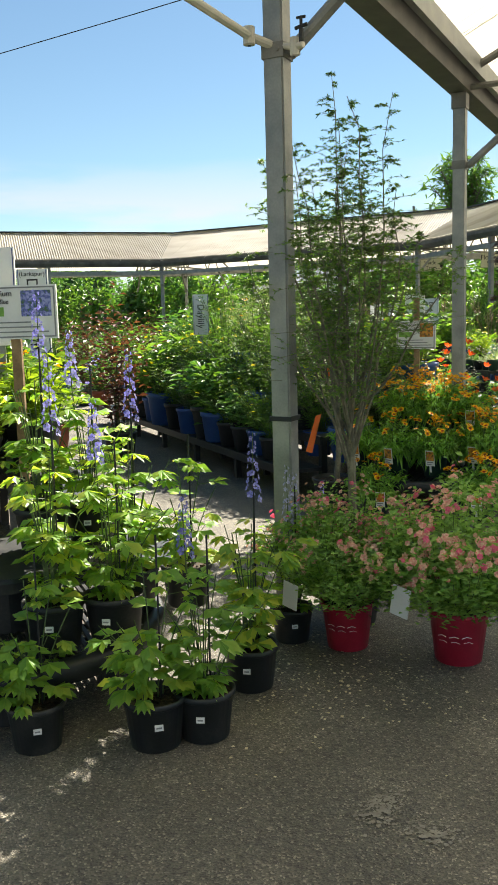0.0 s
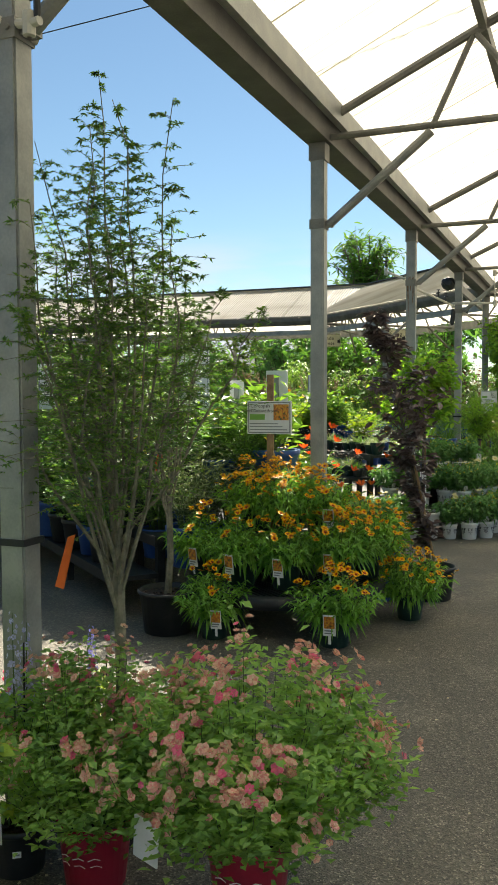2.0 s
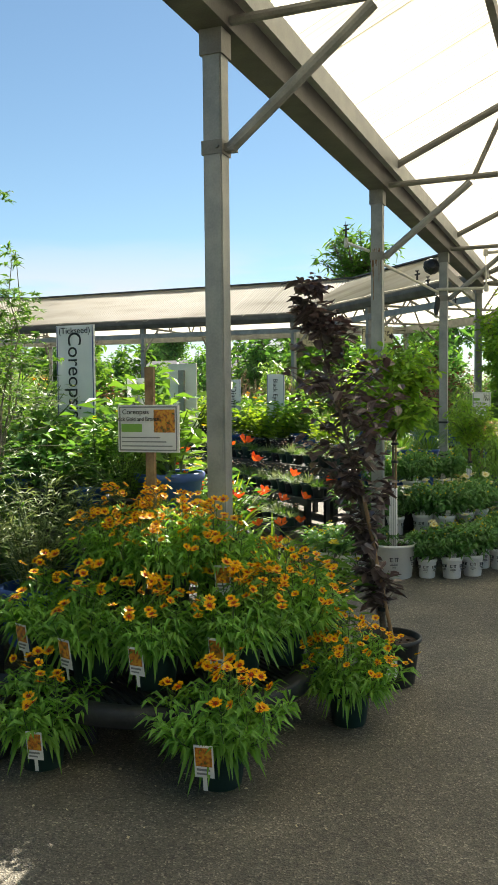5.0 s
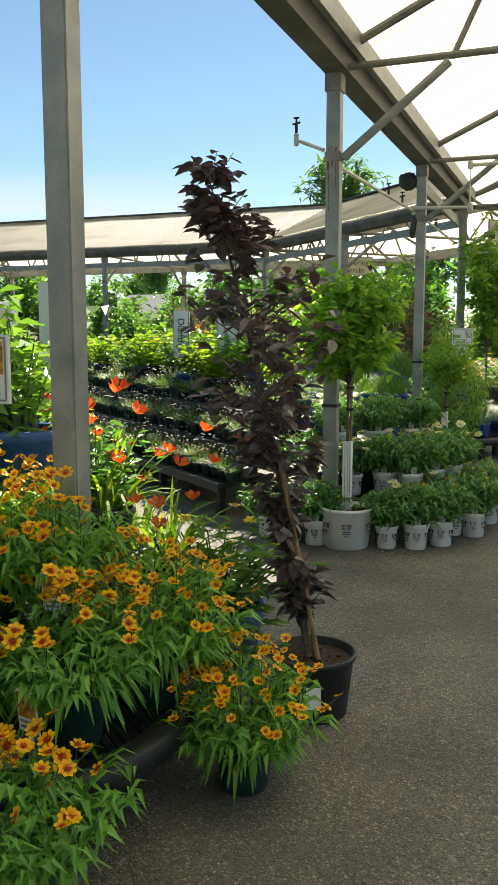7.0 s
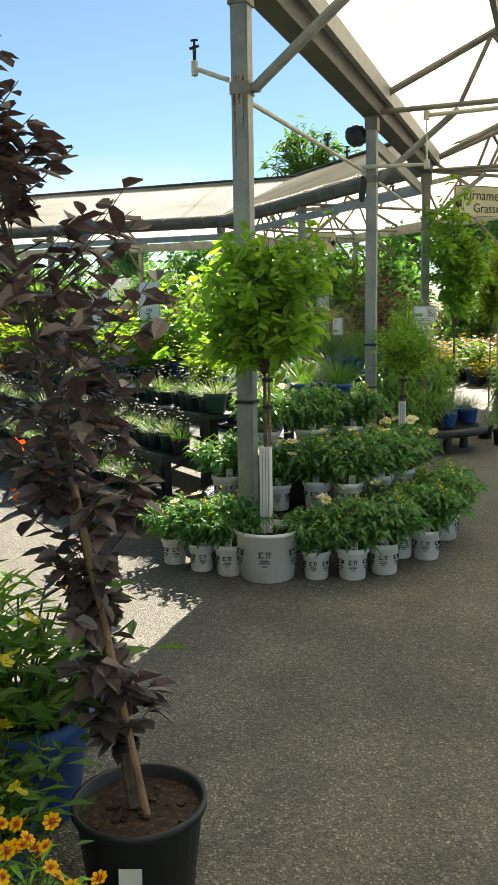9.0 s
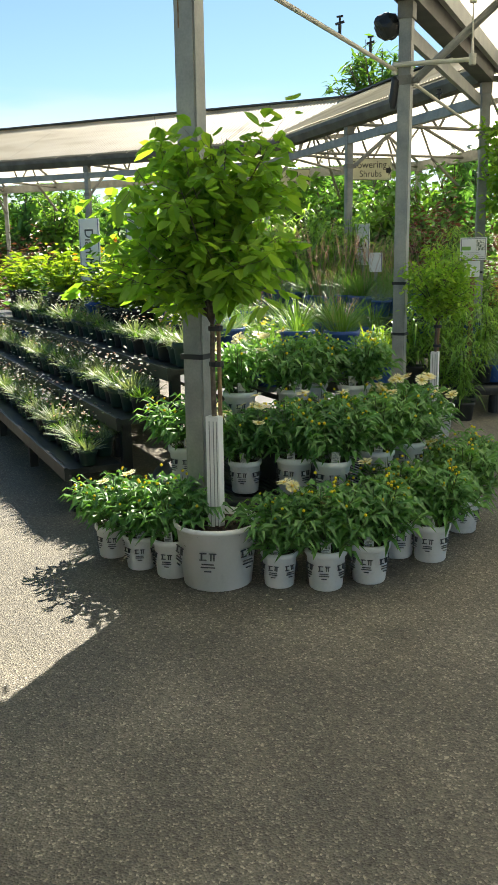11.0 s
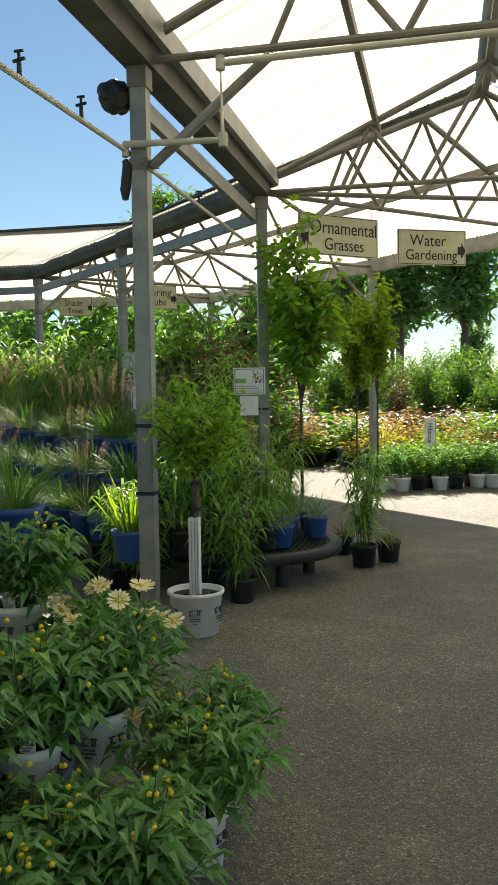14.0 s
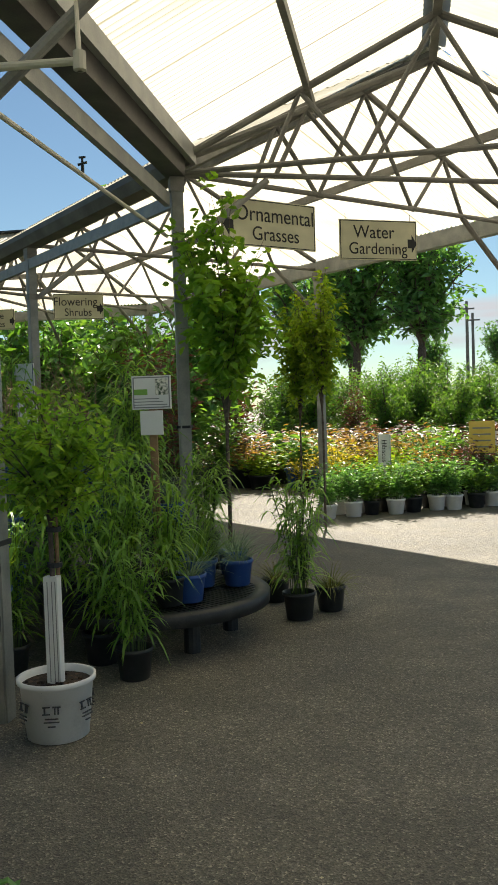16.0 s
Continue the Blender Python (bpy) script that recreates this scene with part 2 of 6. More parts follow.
def leafy(name, stops, through_light=0.42, rough=0.45, warm=(1.3, 1.22, 0.5), tone=None, scale=5.0, gloss=0.6):
    """Leaves and petals: thin, slightly glossy, letting light through. stops are picked at random leaf by leaf; tone: stops along each petal."""
    mat, nt, N, Ln = shader(name)
    out, bs, tr, mx = N("ShaderNodeOutputMaterial"), N("ShaderNodeBsdfPrincipled"), N("ShaderNodeBsdfTranslucent"), N("ShaderNodeMixShader")
    geo, info, co = N("ShaderNodeNewGeometry"), N("ShaderNodeObjectInfo"), N("ShaderNodeTexCoord")
    n1 = N("ShaderNodeTexNoise")
    n1.inputs["Scale"].default_value = scale
    Ln(co.outputs["Object"], n1.inputs["Vector"])
    a = N("ShaderNodeMath")
    a.operation = 'MULTIPLY_ADD'
    a.inputs[1].default_value = 0.55
    Ln(geo.outputs["Random Per Island"], a.inputs[0])
    b = N("ShaderNodeMath")
    b.operation = 'MULTIPLY_ADD'
    b.inputs[1].default_value, b.inputs[2].default_value = 0.3, -0.1
    Ln(info.outputs["Random"], b.inputs[0])
    Ln(b.outputs[0], a.inputs[2])
    c = N("ShaderNodeMath")
    c.operation = 'MULTIPLY_ADD'
    c.inputs[1].default_value = 0.35
    Ln(n1.outputs["Fac"], c.inputs[0])
    Ln(a.outputs[0], c.inputs[2])
    rp = ramp_node(N, stops)
    Ln(c.outputs[0], rp.inputs[0])
    col = rp.outputs[0]
    if tone:
        at = N("ShaderNodeAttribute")
        at.attribute_name = "tone"
        tp = ramp_node(N, tone)
        Ln(at.outputs["Fac"], tp.inputs[0])
        mm = N("ShaderNodeMix")
        mm.data_type, mm.blend_type = 'RGBA', 'MULTIPLY'
        mm.inputs["Factor"].default_value = 1.0
        Ln(tp.outputs[0], mm.inputs["A"])
        Ln(rp.outputs[0], mm.inputs["B"])
        col = mm.outputs["Result"]
    wm = N("ShaderNodeMix")
    wm.data_type, wm.blend_type = 'RGBA', 'MULTIPLY'
    wm.inputs["Factor"].default_value = 1.0
    wm.inputs["B"].default_value = (*warm, 1)
    Ln(col, wm.inputs["A"])
    Ln(col, bs.inputs["Base Color"])
    Ln(wm.outputs["Result"], tr.inputs["Color"])
    bs.inputs["Roughness"].default_value = rough
    bs.inputs["Specular IOR Level"].default_value = gloss
    mx.inputs[0].default_value = through_light
    Ln(bs.outputs[0], mx.inputs[1])
    Ln(tr.outputs[0], mx.inputs[2])
    Ln(mx.outputs[0], out.inputs["Surface"])
    return mat


def asphalt_material():
    mat, nt, N, Ln = shader("asphalt")
    out, bs, co = N("ShaderNodeOutputMaterial"), N("ShaderNodeBsdfPrincipled"), N("ShaderNodeTexCoord")
    big, mid, vor, fine = N("ShaderNodeTexNoise"), N("ShaderNodeTexNoise"), N("ShaderNodeTexVoronoi"), N("ShaderNodeTexNoise")
    for nd, s, d in ((big, 0.45, 6), (mid, 2.6, 8), (fine, 240, 2)):
        nd.inputs["Scale"].default_value, nd.inputs["Detail"].default_value = s, d
        Ln(co.outputs["Object"], nd.inputs["Vector"])
    vor.inputs["Scale"].default_value = 150
    Ln(co.outputs["Object"], vor.inputs["Vector"])
    pits = N("ShaderNodeTexNoise")
    pits.inputs["Scale"].default_value, pits.inputs["Detail"].default_value = 34, 5
    Ln(co.outputs["Object"], pits.inputs["Vector"])
    base = ramp_node(N, [(0.30, (0.098, 0.092, 0.076)), (0.48, (0.144, 0.134, 0.109)), (0.66, (0.228, 0.212, 0.172))])
    mixn = N("ShaderNodeMath")
    mixn.operation = 'MULTIPLY_ADD'
    mixn.inputs[1].default_value = 0.5
    Ln(mid.outputs["Fac"], mixn.inputs[0])
    half = N("ShaderNodeMath")
    half.operation = 'MULTIPLY'
    half.inputs[1].default_value = 0.5
    Ln(big.outputs["Fac"], half.inputs[0])
    Ln(half.outputs[0], mixn.inputs[2])
    Ln(mixn.outputs[0], base.inputs[0])
    sp = N("ShaderNodeSeparateColor")
    Ln(vor.outputs["Color"], sp.inputs[0])
    chips = ramp_node(N, [(0.0, (0.55, 0.55, 0.54)), (0.5, (0.92, 0.91, 0.88)), (0.88, (1.2, 1.18, 1.13)), (0.98, (2.3, 2.22, 2.05))])
    Ln(sp.outputs[0], chips.inputs[0])
    mu = N("ShaderNodeMix")
    mu.data_type, mu.blend_type = 'RGBA', 'MULTIPLY'
    mu.inputs["Factor"].default_value = 1.0
    Ln(base.outputs[0], mu.inputs["A"])
    Ln(chips.outputs[0], mu.inputs["B"])
    pit = ramp_node(N, [(0.34, (0.74, 0.74, 0.74)), (0.46, (0.97, 0.97, 0.97)), (0.66, (1.1, 1.1, 1.1))])
    Ln(pits.outputs["Fac"], pit.inputs[0])
    mp = N("ShaderNodeMix")
    mp.data_type, mp.blend_type = 'RGBA', 'MULTIPLY'
    mp.inputs["Factor"].default_value = 1.0
    Ln(mu.outputs["Result"], mp.inputs["A"])
    Ln(pit.outputs[0], mp.inputs["B"])
    Ln(mp.outputs["Result"], bs.inputs["Base Color"])
    rg = N("ShaderNodeMapRange")
    rg.inputs["To Min"].default_value, rg.inputs["To Max"].default_value = 0.55, 0.92
    Ln(mid.outputs["Fac"], rg.inputs["Value"])
    Ln(rg.outputs[0], bs.inputs["Roughness"])
    bp = N("ShaderNodeBump")
    bp.inputs["Strength"].default_value, bp.inputs["Distance"].default_value = 0.8, 0.007
    Ln(vor.outputs["Distance"], bp.inputs["Height"])
    Ln(bp.outputs[0], bs.inputs["Normal"])
    Ln(bs.outputs[0], out.inputs["Surface"])
    return mat


def roof_material():
    """White fibreglass sheet, dusty, letting daylight through."""
    mat, nt, N, Ln = shader("fibreglass_sheet")
    out, df, tr, mx = N("ShaderNodeOutputMaterial"), N("ShaderNodeBsdfPrincipled"), N("ShaderNodeBsdfTranslucent"), N("ShaderNodeMixShader")
    co, n1 = N("ShaderNodeTexCoord"), N("ShaderNodeTexNoise")
    mp = N("ShaderNodeMapping")
    mp.inputs["Scale"].default_value = (0.5, 1.5, 0.5)
    n1.inputs["Scale"].default_value, n1.inputs["Detail"].default_value = 1.6, 7
    Ln(co.outputs["Object"], mp.inputs[0])
    Ln(mp.outputs[0], n1.inputs["Vector"])
    rp = ramp_node(N, [(0.3, (0.66, 0.61, 0.47)), (0.48, (0.76, 0.72, 0.59)), (0.7, (0.81, 0.78, 0.67))])
    Ln(n1.outputs["Fac"], rp.inputs[0])
    dirt = ramp_node(N, [(0.3, (0.40, 0.36, 0.29)), (0.48, (0.55, 0.51, 0.43)), (0.7, (0.66, 0.63, 0.55))])
    Ln(n1.outputs["Fac"], dirt.inputs[0])
    Ln(dirt.outputs[0], df.inputs["Base Color"])
    Ln(rp.outputs[0], tr.inputs["Color"])
    df.inputs["Roughness"].default_value = 0.5
    mx.inputs[0].default_value = 0.64
    Ln(df.outputs[0], mx.inputs[1])
    Ln(tr.outputs[0], mx.inputs[2])
    Ln(mx.outputs[0], out.inputs["Surface"])
    return mat


ASPHALT = asphalt_material()
ROOF = roof_material()
GALV = surface("galvanised_steel", [(0.3, (0.20, 0.21, 0.205)), (0.5, (0.27, 0.28, 0.265)), (0.7, (0.35, 0.35, 0.325))], rough=0.48, scale=6, metal=0.25, bump=0.08)
GALV_DULL = surface("weathered_steel", [(0.3, (0.15, 0.145, 0.13)), (0.5, (0.21, 0.205, 0.185)), (0.7, (0.27, 0.26, 0.235))], rough=0.6, scale=5, metal=0.2, bump=0.08)
TRIM_DARK = surface("dark_metal_edge", [(0.3, (0.03, 0.033, 0.036)), (0.7, (0.06, 0.063, 0.066))], rough=0.5)
GUTTER = surface("stained_gutter_steel", [(0.3, (0.075, 0.072, 0.064)), (0.5, (0.115, 0.110, 0.098)), (0.7, (0.165, 0.158, 0.140))], rough=0.6, scale=4, metal=0.2, bump=0.08)
PVC = surface("cream_plastic_pipe", [(0.3, (0.50, 0.49, 0.42)), (0.7, (0.62, 0.60, 0.52))], rough=0.45, scale=9)
BLACK_PLASTIC = surface("black_plastic", [(0.3, (0.012, 0.014, 0.015)), (0.55, (0.022, 0.025, 0.027)), (0.75, (0.05, 0.05, 0.048))], rough=0.5, scale=9, bump=0.1)
GREEN_PLASTIC = surface("dark_green_plastic", [(0.3, (0.01, 0.035, 0.028)), (0.7, (0.02, 0.055, 0.045))], rough=0.5, scale=9, bump=0.1)
BLUE_PLASTIC = surface("blue_plastic", [(0.3, (0.02, 0.07, 0.27)), (0.7, (0.035, 0.11, 0.36))], rough=0.45, scale=9, bump=0.08)
RED_PLASTIC = surface("red_plastic", [(0.3, (0.36, 0.012, 0.035)), (0.7, (0.47, 0.025, 0.055))], rough=0.42, scale=9, bump=0.05)
TERRA_PLASTIC = surface("terracotta_plastic", [(0.3, (0.30, 0.07, 0.03)), (0.7, (0.38, 0.10, 0.045))], rough=0.55, scale=9)
WHITE_PLASTIC = surface("white_plastic", [(0.25, (0.66, 0.66, 0.64)), (0.45, (0.80, 0.80, 0.78)), (0.7, (0.85, 0.85, 0.84))], rough=0.4, scale=7, bump=0.05)
SIGN_WHITE = surface("white_sign_board", [(0.3, (0.70, 0.71, 0.70)), (0.7, (0.80, 0.80, 0.79))], rough=0.5, scale=6, bump=0.02)
SIGN_CREAM = surface("cream_sign_board", [(0.3, (0.58, 0.57, 0.40)), (0.7, (0.68, 0.66, 0.47))], rough=0.6, scale=6, bump=0.02)
INK = surface("dark_ink", [(0.3, (0.012, 0.014, 0.016)), (0.7, (0.022, 0.024, 0.026))], rough=0.6, bump=0)
GREY_INK = surface("grey_ink", [(0.3, (0.20, 0.21, 0.22)), (0.7, (0.26, 0.27, 0.28))], rough=0.6, bump=0)
BLUE_INK = surface("blue_ink", [(0.3, (0.03, 0.04, 0.18)), (0.7, (0.05, 0.06, 0.24))], rough=0.6, bump=0)
PRINT_INK = surface("print_ink", [(0.3, (0.045, 0.047, 0.052)), (0.7, (0.07, 0.072, 0.078))], rough=0.6, bump=0)
GREEN_INK = surface("green_ink", [(0.3, (0.16, 0.36, 0.06)), (0.7, (0.22, 0.43, 0.08))], rough=0.6, bump=0)
PHOTO_ORANGE = surface("printed_orange_picture", [(0.35, (0.10, 0.10, 0.02)), (0.48, (0.55, 0.16, 0.02)), (0.6, (0.65, 0.33, 0.03))], rough=0.4, scale=60, bump=0)
PHOTO_BLUE = surface("printed_blue_picture", [(0.35, (0.05, 0.12, 0.05)), (0.48, (0.10, 0.12, 0.42)), (0.6, (0.32, 0.36, 0.66))], rough=0.4, scale=60, bump=0)
PHOTO_WHITE = surface("printed_pale_picture", [(0.35, (0.05, 0.09, 0.04)), (0.48, (0.5, 0.5, 0.45)), (0.6, (0.8, 0.79, 0.7))], rough=0.4, scale=60, bump=0)
YELLOW_CARD = surface("yellow_card", [(0.3, (0.75, 0.55, 0.10)), (0.7, (0.82, 0.62, 0.14))], rough=0.6, bump=0)
ORANGE_TAPE = surface("orange_tape", [(0.3, (0.75, 0.13, 0.02)), (0.7, (0.85, 0.19, 0.03))], rough=0.5, bump=0)
SOIL = surface("potting_soil", [(0.35, (0.018, 0.012, 0.009)), (0.55, (0.045, 0.028, 0.018)), (0.7, (0.13, 0.08, 0.045))], rough=0.95, scale=45, bump=0.9, fine=160)
WOOD = surface("stake_wood", [(0.3, (0.17, 0.10, 0.05)), (0.5, (0.27, 0.17, 0.09)), (0.7, (0.36, 0.24, 0.13))], rough=0.8, scale=14, bump=0.3)
BARK = surface("bark", [(0.3, (0.05, 0.04, 0.03)), (0.5, (0.10, 0.08, 0.06)), (0.7, (0.18, 0.15, 0.11))], rough=0.9, scale=22, bump=0.6)
MAPLE_BARK = surface("grey_green_bark", [(0.3, (0.10, 0.095, 0.065)), (0.5, (0.17, 0.16, 0.11)), (0.7, (0.26, 0.24, 0.17))], rough=0.85, scale=22, bump=0.5)
STEM = surface("green_stem", [(0.3, (0.05, 0.09, 0.025)), (0.7, (0.09, 0.14, 0.04))], rough=0.6, scale=12, bump=0.1)
STEM_DARK = surface("dark_stem", [(0.3, (0.03, 0.028, 0.02)), (0.7, (0.07, 0.055, 0.035))], rough=0.7, scale=12, bump=0.2)
RUST = surface("rust", [(0.3, (0.10, 0.05, 0.025)), (0.5, (0.19, 0.10, 0.045)), (0.7, (0.27, 0.22, 0.17))], rough=0.95, scale=25, bump=0.4)
PALE_DUST = surface("pale_dust", [(0.3, (0.20, 0.185, 0.15)), (0.7, (0.34, 0.32, 0.26))], rough=0.95, scale=30)
ROOF_GREY = surface("grey_shingle", [(0.3, (0.13, 0.13, 0.14)), (0.7, (0.19, 0.19, 0.20))], rough=0.9, scale=3)

L_MID = leafy("green_leaf", [(0.1, (0.070, 0.175, 0.032)), (0.5, (0.120, 0.265, 0.048)), (0.9, (0.205, 0.370, 0.076))], 0.45)
# green_leaf colours raised about 1.7 times, painting extra light onto the shaded coreopsis
L_MID_LIFTED = leafy("shade_lifted_green_leaf", [(0.1, (0.121, 0.308, 0.050)), (0.5, (0.209, 0.462, 0.079)), (0.9, (0.341, 0.605, 0.127))], 0.5)
L_DARK = leafy("dark_green_leaf", [(0.1, (0.065, 0.185, 0.050)), (0.5, (0.115, 0.295, 0.080)), (0.9, (0.205, 0.410, 0.125))], 0.45, gloss=0.8)
L_LIME = leafy("lime_leaf", [(0.1, (0.108, 0.228, 0.024)), (0.5, (0.204, 0.348, 0.034)), (0.9, (0.336, 0.468, 0.048))], 0.55)
L_DELPH = leafy("lobed_leaf", [(0.1, (0.148, 0.336, 0.060)), (0.55, (0.255, 0.457, 0.081)), (0.9, (0.564, 0.620, 0.094))], 0.55)
L_PURPLE = leafy("purple_leaf", [(0.1, (0.055, 0.040, 0.042)), (0.5, (0.110, 0.085, 0.082)), (0.9, (0.195, 0.165, 0.145))], 0.25, warm=(1.3, 0.75, 0.7), rough=0.3, gloss=0.9)
L_RUST = leafy("reddish_leaf", [(0.1, (0.20, 0.20, 0.04)), (0.5, (0.36, 0.21, 0.06)), (0.9, (0.46, 0.27, 0.09))], 0.5)
L_PLUM = leafy("burgundy_leaf", [(0.1, (0.05, 0.025, 0.02)), (0.5, (0.11, 0.04, 0.035)), (0.9, (0.19, 0.08, 0.055))], 0.35)
L_MAPLE = leafy("fine_maple_leaf", [(0.1, (0.045, 0.115, 0.030)), (0.5, (0.090, 0.205, 0.044)), (0.9, (0.210, 0.350, 0.064))], 0.5)
L_GREY = leafy("silvery_leaf", [(0.1, (0.133, 0.206, 0.109)), (0.5, (0.218, 0.303, 0.169)), (0.9, (0.339, 0.411, 0.254))], 0.35)
L_BLUE = leafy("blue_grass_leaf", [(0.1, (0.109, 0.202, 0.155)), (0.5, (0.186, 0.310, 0.233)), (0.9, (0.310, 0.435, 0.296))], 0.35)
L_GRASS = leafy("fresh_grass_leaf", [(0.1, (0.135, 0.304, 0.056)), (0.5, (0.220, 0.423, 0.085)), (0.9, (0.355, 0.557, 0.126))], 0.53)
L_HYD = leafy("hydrangea_leaf", [(0.1, (0.134, 0.302, 0.039)), (0.5, (0.235, 0.448, 0.062)), (0.85, (0.381, 0.560, 0.090)), (0.97, (0.672, 0.560, 0.078))], 0.55)
L_ROSE = leafy("rose_leaf", [(0.1, (0.156, 0.311, 0.078)), (0.5, (0.259, 0.467, 0.130)), (0.9, (0.389, 0.596, 0.194))], 0.5)
L_TAN = leafy("tan_plume", [(0.1, (0.24, 0.15, 0.11)), (0.5, (0.36, 0.24, 0.18)), (0.9, (0.48, 0.34, 0.26))], 0.4, warm=(1.1, 1, 0.8))
L_GOLD = leafy("golden_leaf", [(0.1, (0.26, 0.24, 0.02)), (0.5, (0.42, 0.37, 0.03)), (0.9, (0.56, 0.48, 0.05))], 0.42)
F_CORE = leafy("yellow_bronze_petal", [(0.1, (0.88, 0.84, 0.8)), (0.9, (1.0, 1.0, 1.0))], 0.25, warm=(1.0, 0.9, 0.5), tone=[(0.0, (0.40, 0.05, 0.01)), (0.26, (0.50, 0.05, 0.008)), (0.42, (0.92, 0.42, 0.006)), (1.0, (0.95, 0.62, 0.010))], gloss=0.2)
F_GOLD = leafy("orange_gold_petal", [(0.1, (0.85, 0.82, 0.8)), (0.9, (1, 1, 1))], 0.3, warm=(1.05, 0.9, 0.5), tone=[(0.0, (0.5, 0.06, 0.01)), (0.24, (0.66, 0.12, 0.01)), (0.4, (0.96, 0.46, 0.006)), (1.0, (0.97, 0.62, 0.010))], gloss=0.2)
F_PINK = leafy("pink_petal", [(0.1, (0.72, 0.30, 0.28)), (0.35, (0.76, 0.46, 0.36)), (0.6, (0.78, 0.60, 0.44)), (0.95, (0.76, 0.66, 0.48))], 0.35, warm=(1.1, 0.9, 0.8), gloss=0.2)
F_HOT = leafy("bright_pink_petal", [(0.1, (0.76, 0.13, 0.25)), (0.9, (0.84, 0.28, 0.38))], 0.35, warm=(1.1, 0.8, 0.85), gloss=0.2)
F_CREAM = leafy("cream_petal", [(0.1, (0.80, 0.72, 0.42)), (0.5, (0.86, 0.82, 0.60)), (0.9, (0.88, 0.86, 0.72))], 0.3, warm=(1, 1, 0.8), tone=[(0.0, (0.75, 0.5, 0.05)), (0.3, (1, 0.95, 0.6)), (1, (1, 1, 1))], gloss=0.2)
F_YELLOW = leafy("yellow_petal", [(0.1, (0.72, 0.58, 0.03)), (0.9, (0.85, 0.72, 0.07))], 0.3, warm=(1, 1, 0.5), gloss=0.2)
F_BLUE = leafy("violet_blue_petal", [(0.1, (0.17, 0.17, 0.50)), (0.5, (0.30, 0.30, 0.64)), (0.9, (0.48, 0.47, 0.76))], 0.35, warm=(0.9, 0.85, 1.1), gloss=0.2)
F_LILAC = leafy("pale_lilac_petal", [(0.1, (0.42, 0.42, 0.68)), (0.9, (0.64, 0.64, 0.82))], 0.35, warm=(0.95, 0.95, 1.05), gloss=0.2)
F_RED = leafy("orange_red_petal", [(0.1, (0.72, 0.07, 0.02)), (0.9, (0.85, 0.24, 0.04))], 0.4, warm=(1.1, 0.8, 0.6), gloss=0.2)
F_WHITE = leafy("white_petal", [(0.1, (0.74, 0.72, 0.66)), (0.9, (0.82, 0.80, 0.75))], 0.3, warm=(1, 1, 0.95), gloss=0.2)
LITTER = leafy("fallen_petal", [(0.1, (0.45, 0.36, 0.20)), (0.5, (0.62, 0.55, 0.38)), (0.9, (0.74, 0.68, 0.52))], 0.1)


# ---- ground ----
g = Geo()
g.add([(-260, -200, 0), (260, -200, 0), (260, 420, 0), (-260, 420, 0)], [(0, 1, 2, 3)])
structure("ground", g, ASPHALT, "dark grey asphalt with pale chips, dusty patches and stains")

# ---- canopy: an eight-sided ring of gabled sheds round an open court ----
BAY, HALF, Z_TIE, Z_EAVE, Z_RIDGE = 3.66, 2.28, 3.52, 3.70, 4.74
c45 = math.sqrt(0.5)
RING = [(-1.45, -11.2), (-1.45, 18.08), (-6.52, 23.15), (-15.0, 23.15), (-20.07, 18.08), (-20.07, -11.2)]
TAN = math.tan(radians(22.5))


def seg_frame(i):
    p, q = Vector(RING[i]), Vector(RING[i + 1])
    d = (q - p).normalized()
    return p, d, Vector((d.y, -d.x)), (q - p).length


def roof_z(d):
    return Z_EAVE + (Z_RIDGE - Z_EAVE) * (1 - abs(d - HALF) / HALF)


def roof_sheet(i, d_from, d_to):
    """One corrugated slope of a segment, its ends cut on the mitre."""
    p, d, out, length = seg_frame(i)
    lo = 0 if i == 0 else -max(d_from, d_to) * TAN
    hi = length if i == len(RING) - 2 else length + max(d_from, d_to) * TAN
    pitch = 0.076
    n = int((hi - lo) / (pitch / 4))
    s = lo + np.arange(n + 1) * (hi - lo) / n
    wave = np.sin(s / pitch * 2 * math.pi) * 0.0125 + (np.floor(s / 0.915) % 2) * 0.006
    over = np.where(s < 0, -s, np.where(s > length, s - length, 0)) / TAN
    a = np.maximum(min(d_from, d_to), over)
    b = np.full_like(a, max(d_from, d_to))
    rows = []
    for e in (a, b):
        x, y = p.x + d.x * s + out.x * e, p.y + d.y * s + out.y * e
        z = Z_EAVE + (Z_RIDGE - Z_EAVE) * (1 - np.abs(e - HALF) / HALF) + 0.05 + wave
        rows.append(np.stack([x, y, z], axis=1))
    gg = Geo()
    gg.add(np.concatenate(rows), [[k, k + 1, n + 2 + k, n + 1 + k] for k in range(n)])
    return gg


def roof_laps(i):
    """The doubled strips where neighbouring sheets lap."""
    p, d, out, length = seg_frame(i)
    gg = Geo()
    for s in np.arange(0.4, length, 0.915):
        for a, b in ((-0.1, HALF - 0.02), (HALF + 0.02, 2 * HALF + 0.1)):
            za, zb = (Z_EAVE + (Z_RIDGE - Z_EAVE) * (1 - abs(e - HALF) / HALF) + 0.036 for e in (a, b))
            q = [(p.x + d.x * u + out.x * e, p.y + d.y * u + out.y * e, z) for u, e, z in ((s, a, za), (s + 0.02, a, za), (s + 0.02, b, zb), (s, b, zb))]
            gg.add(q, [(0, 1, 2, 3)])
    return gg


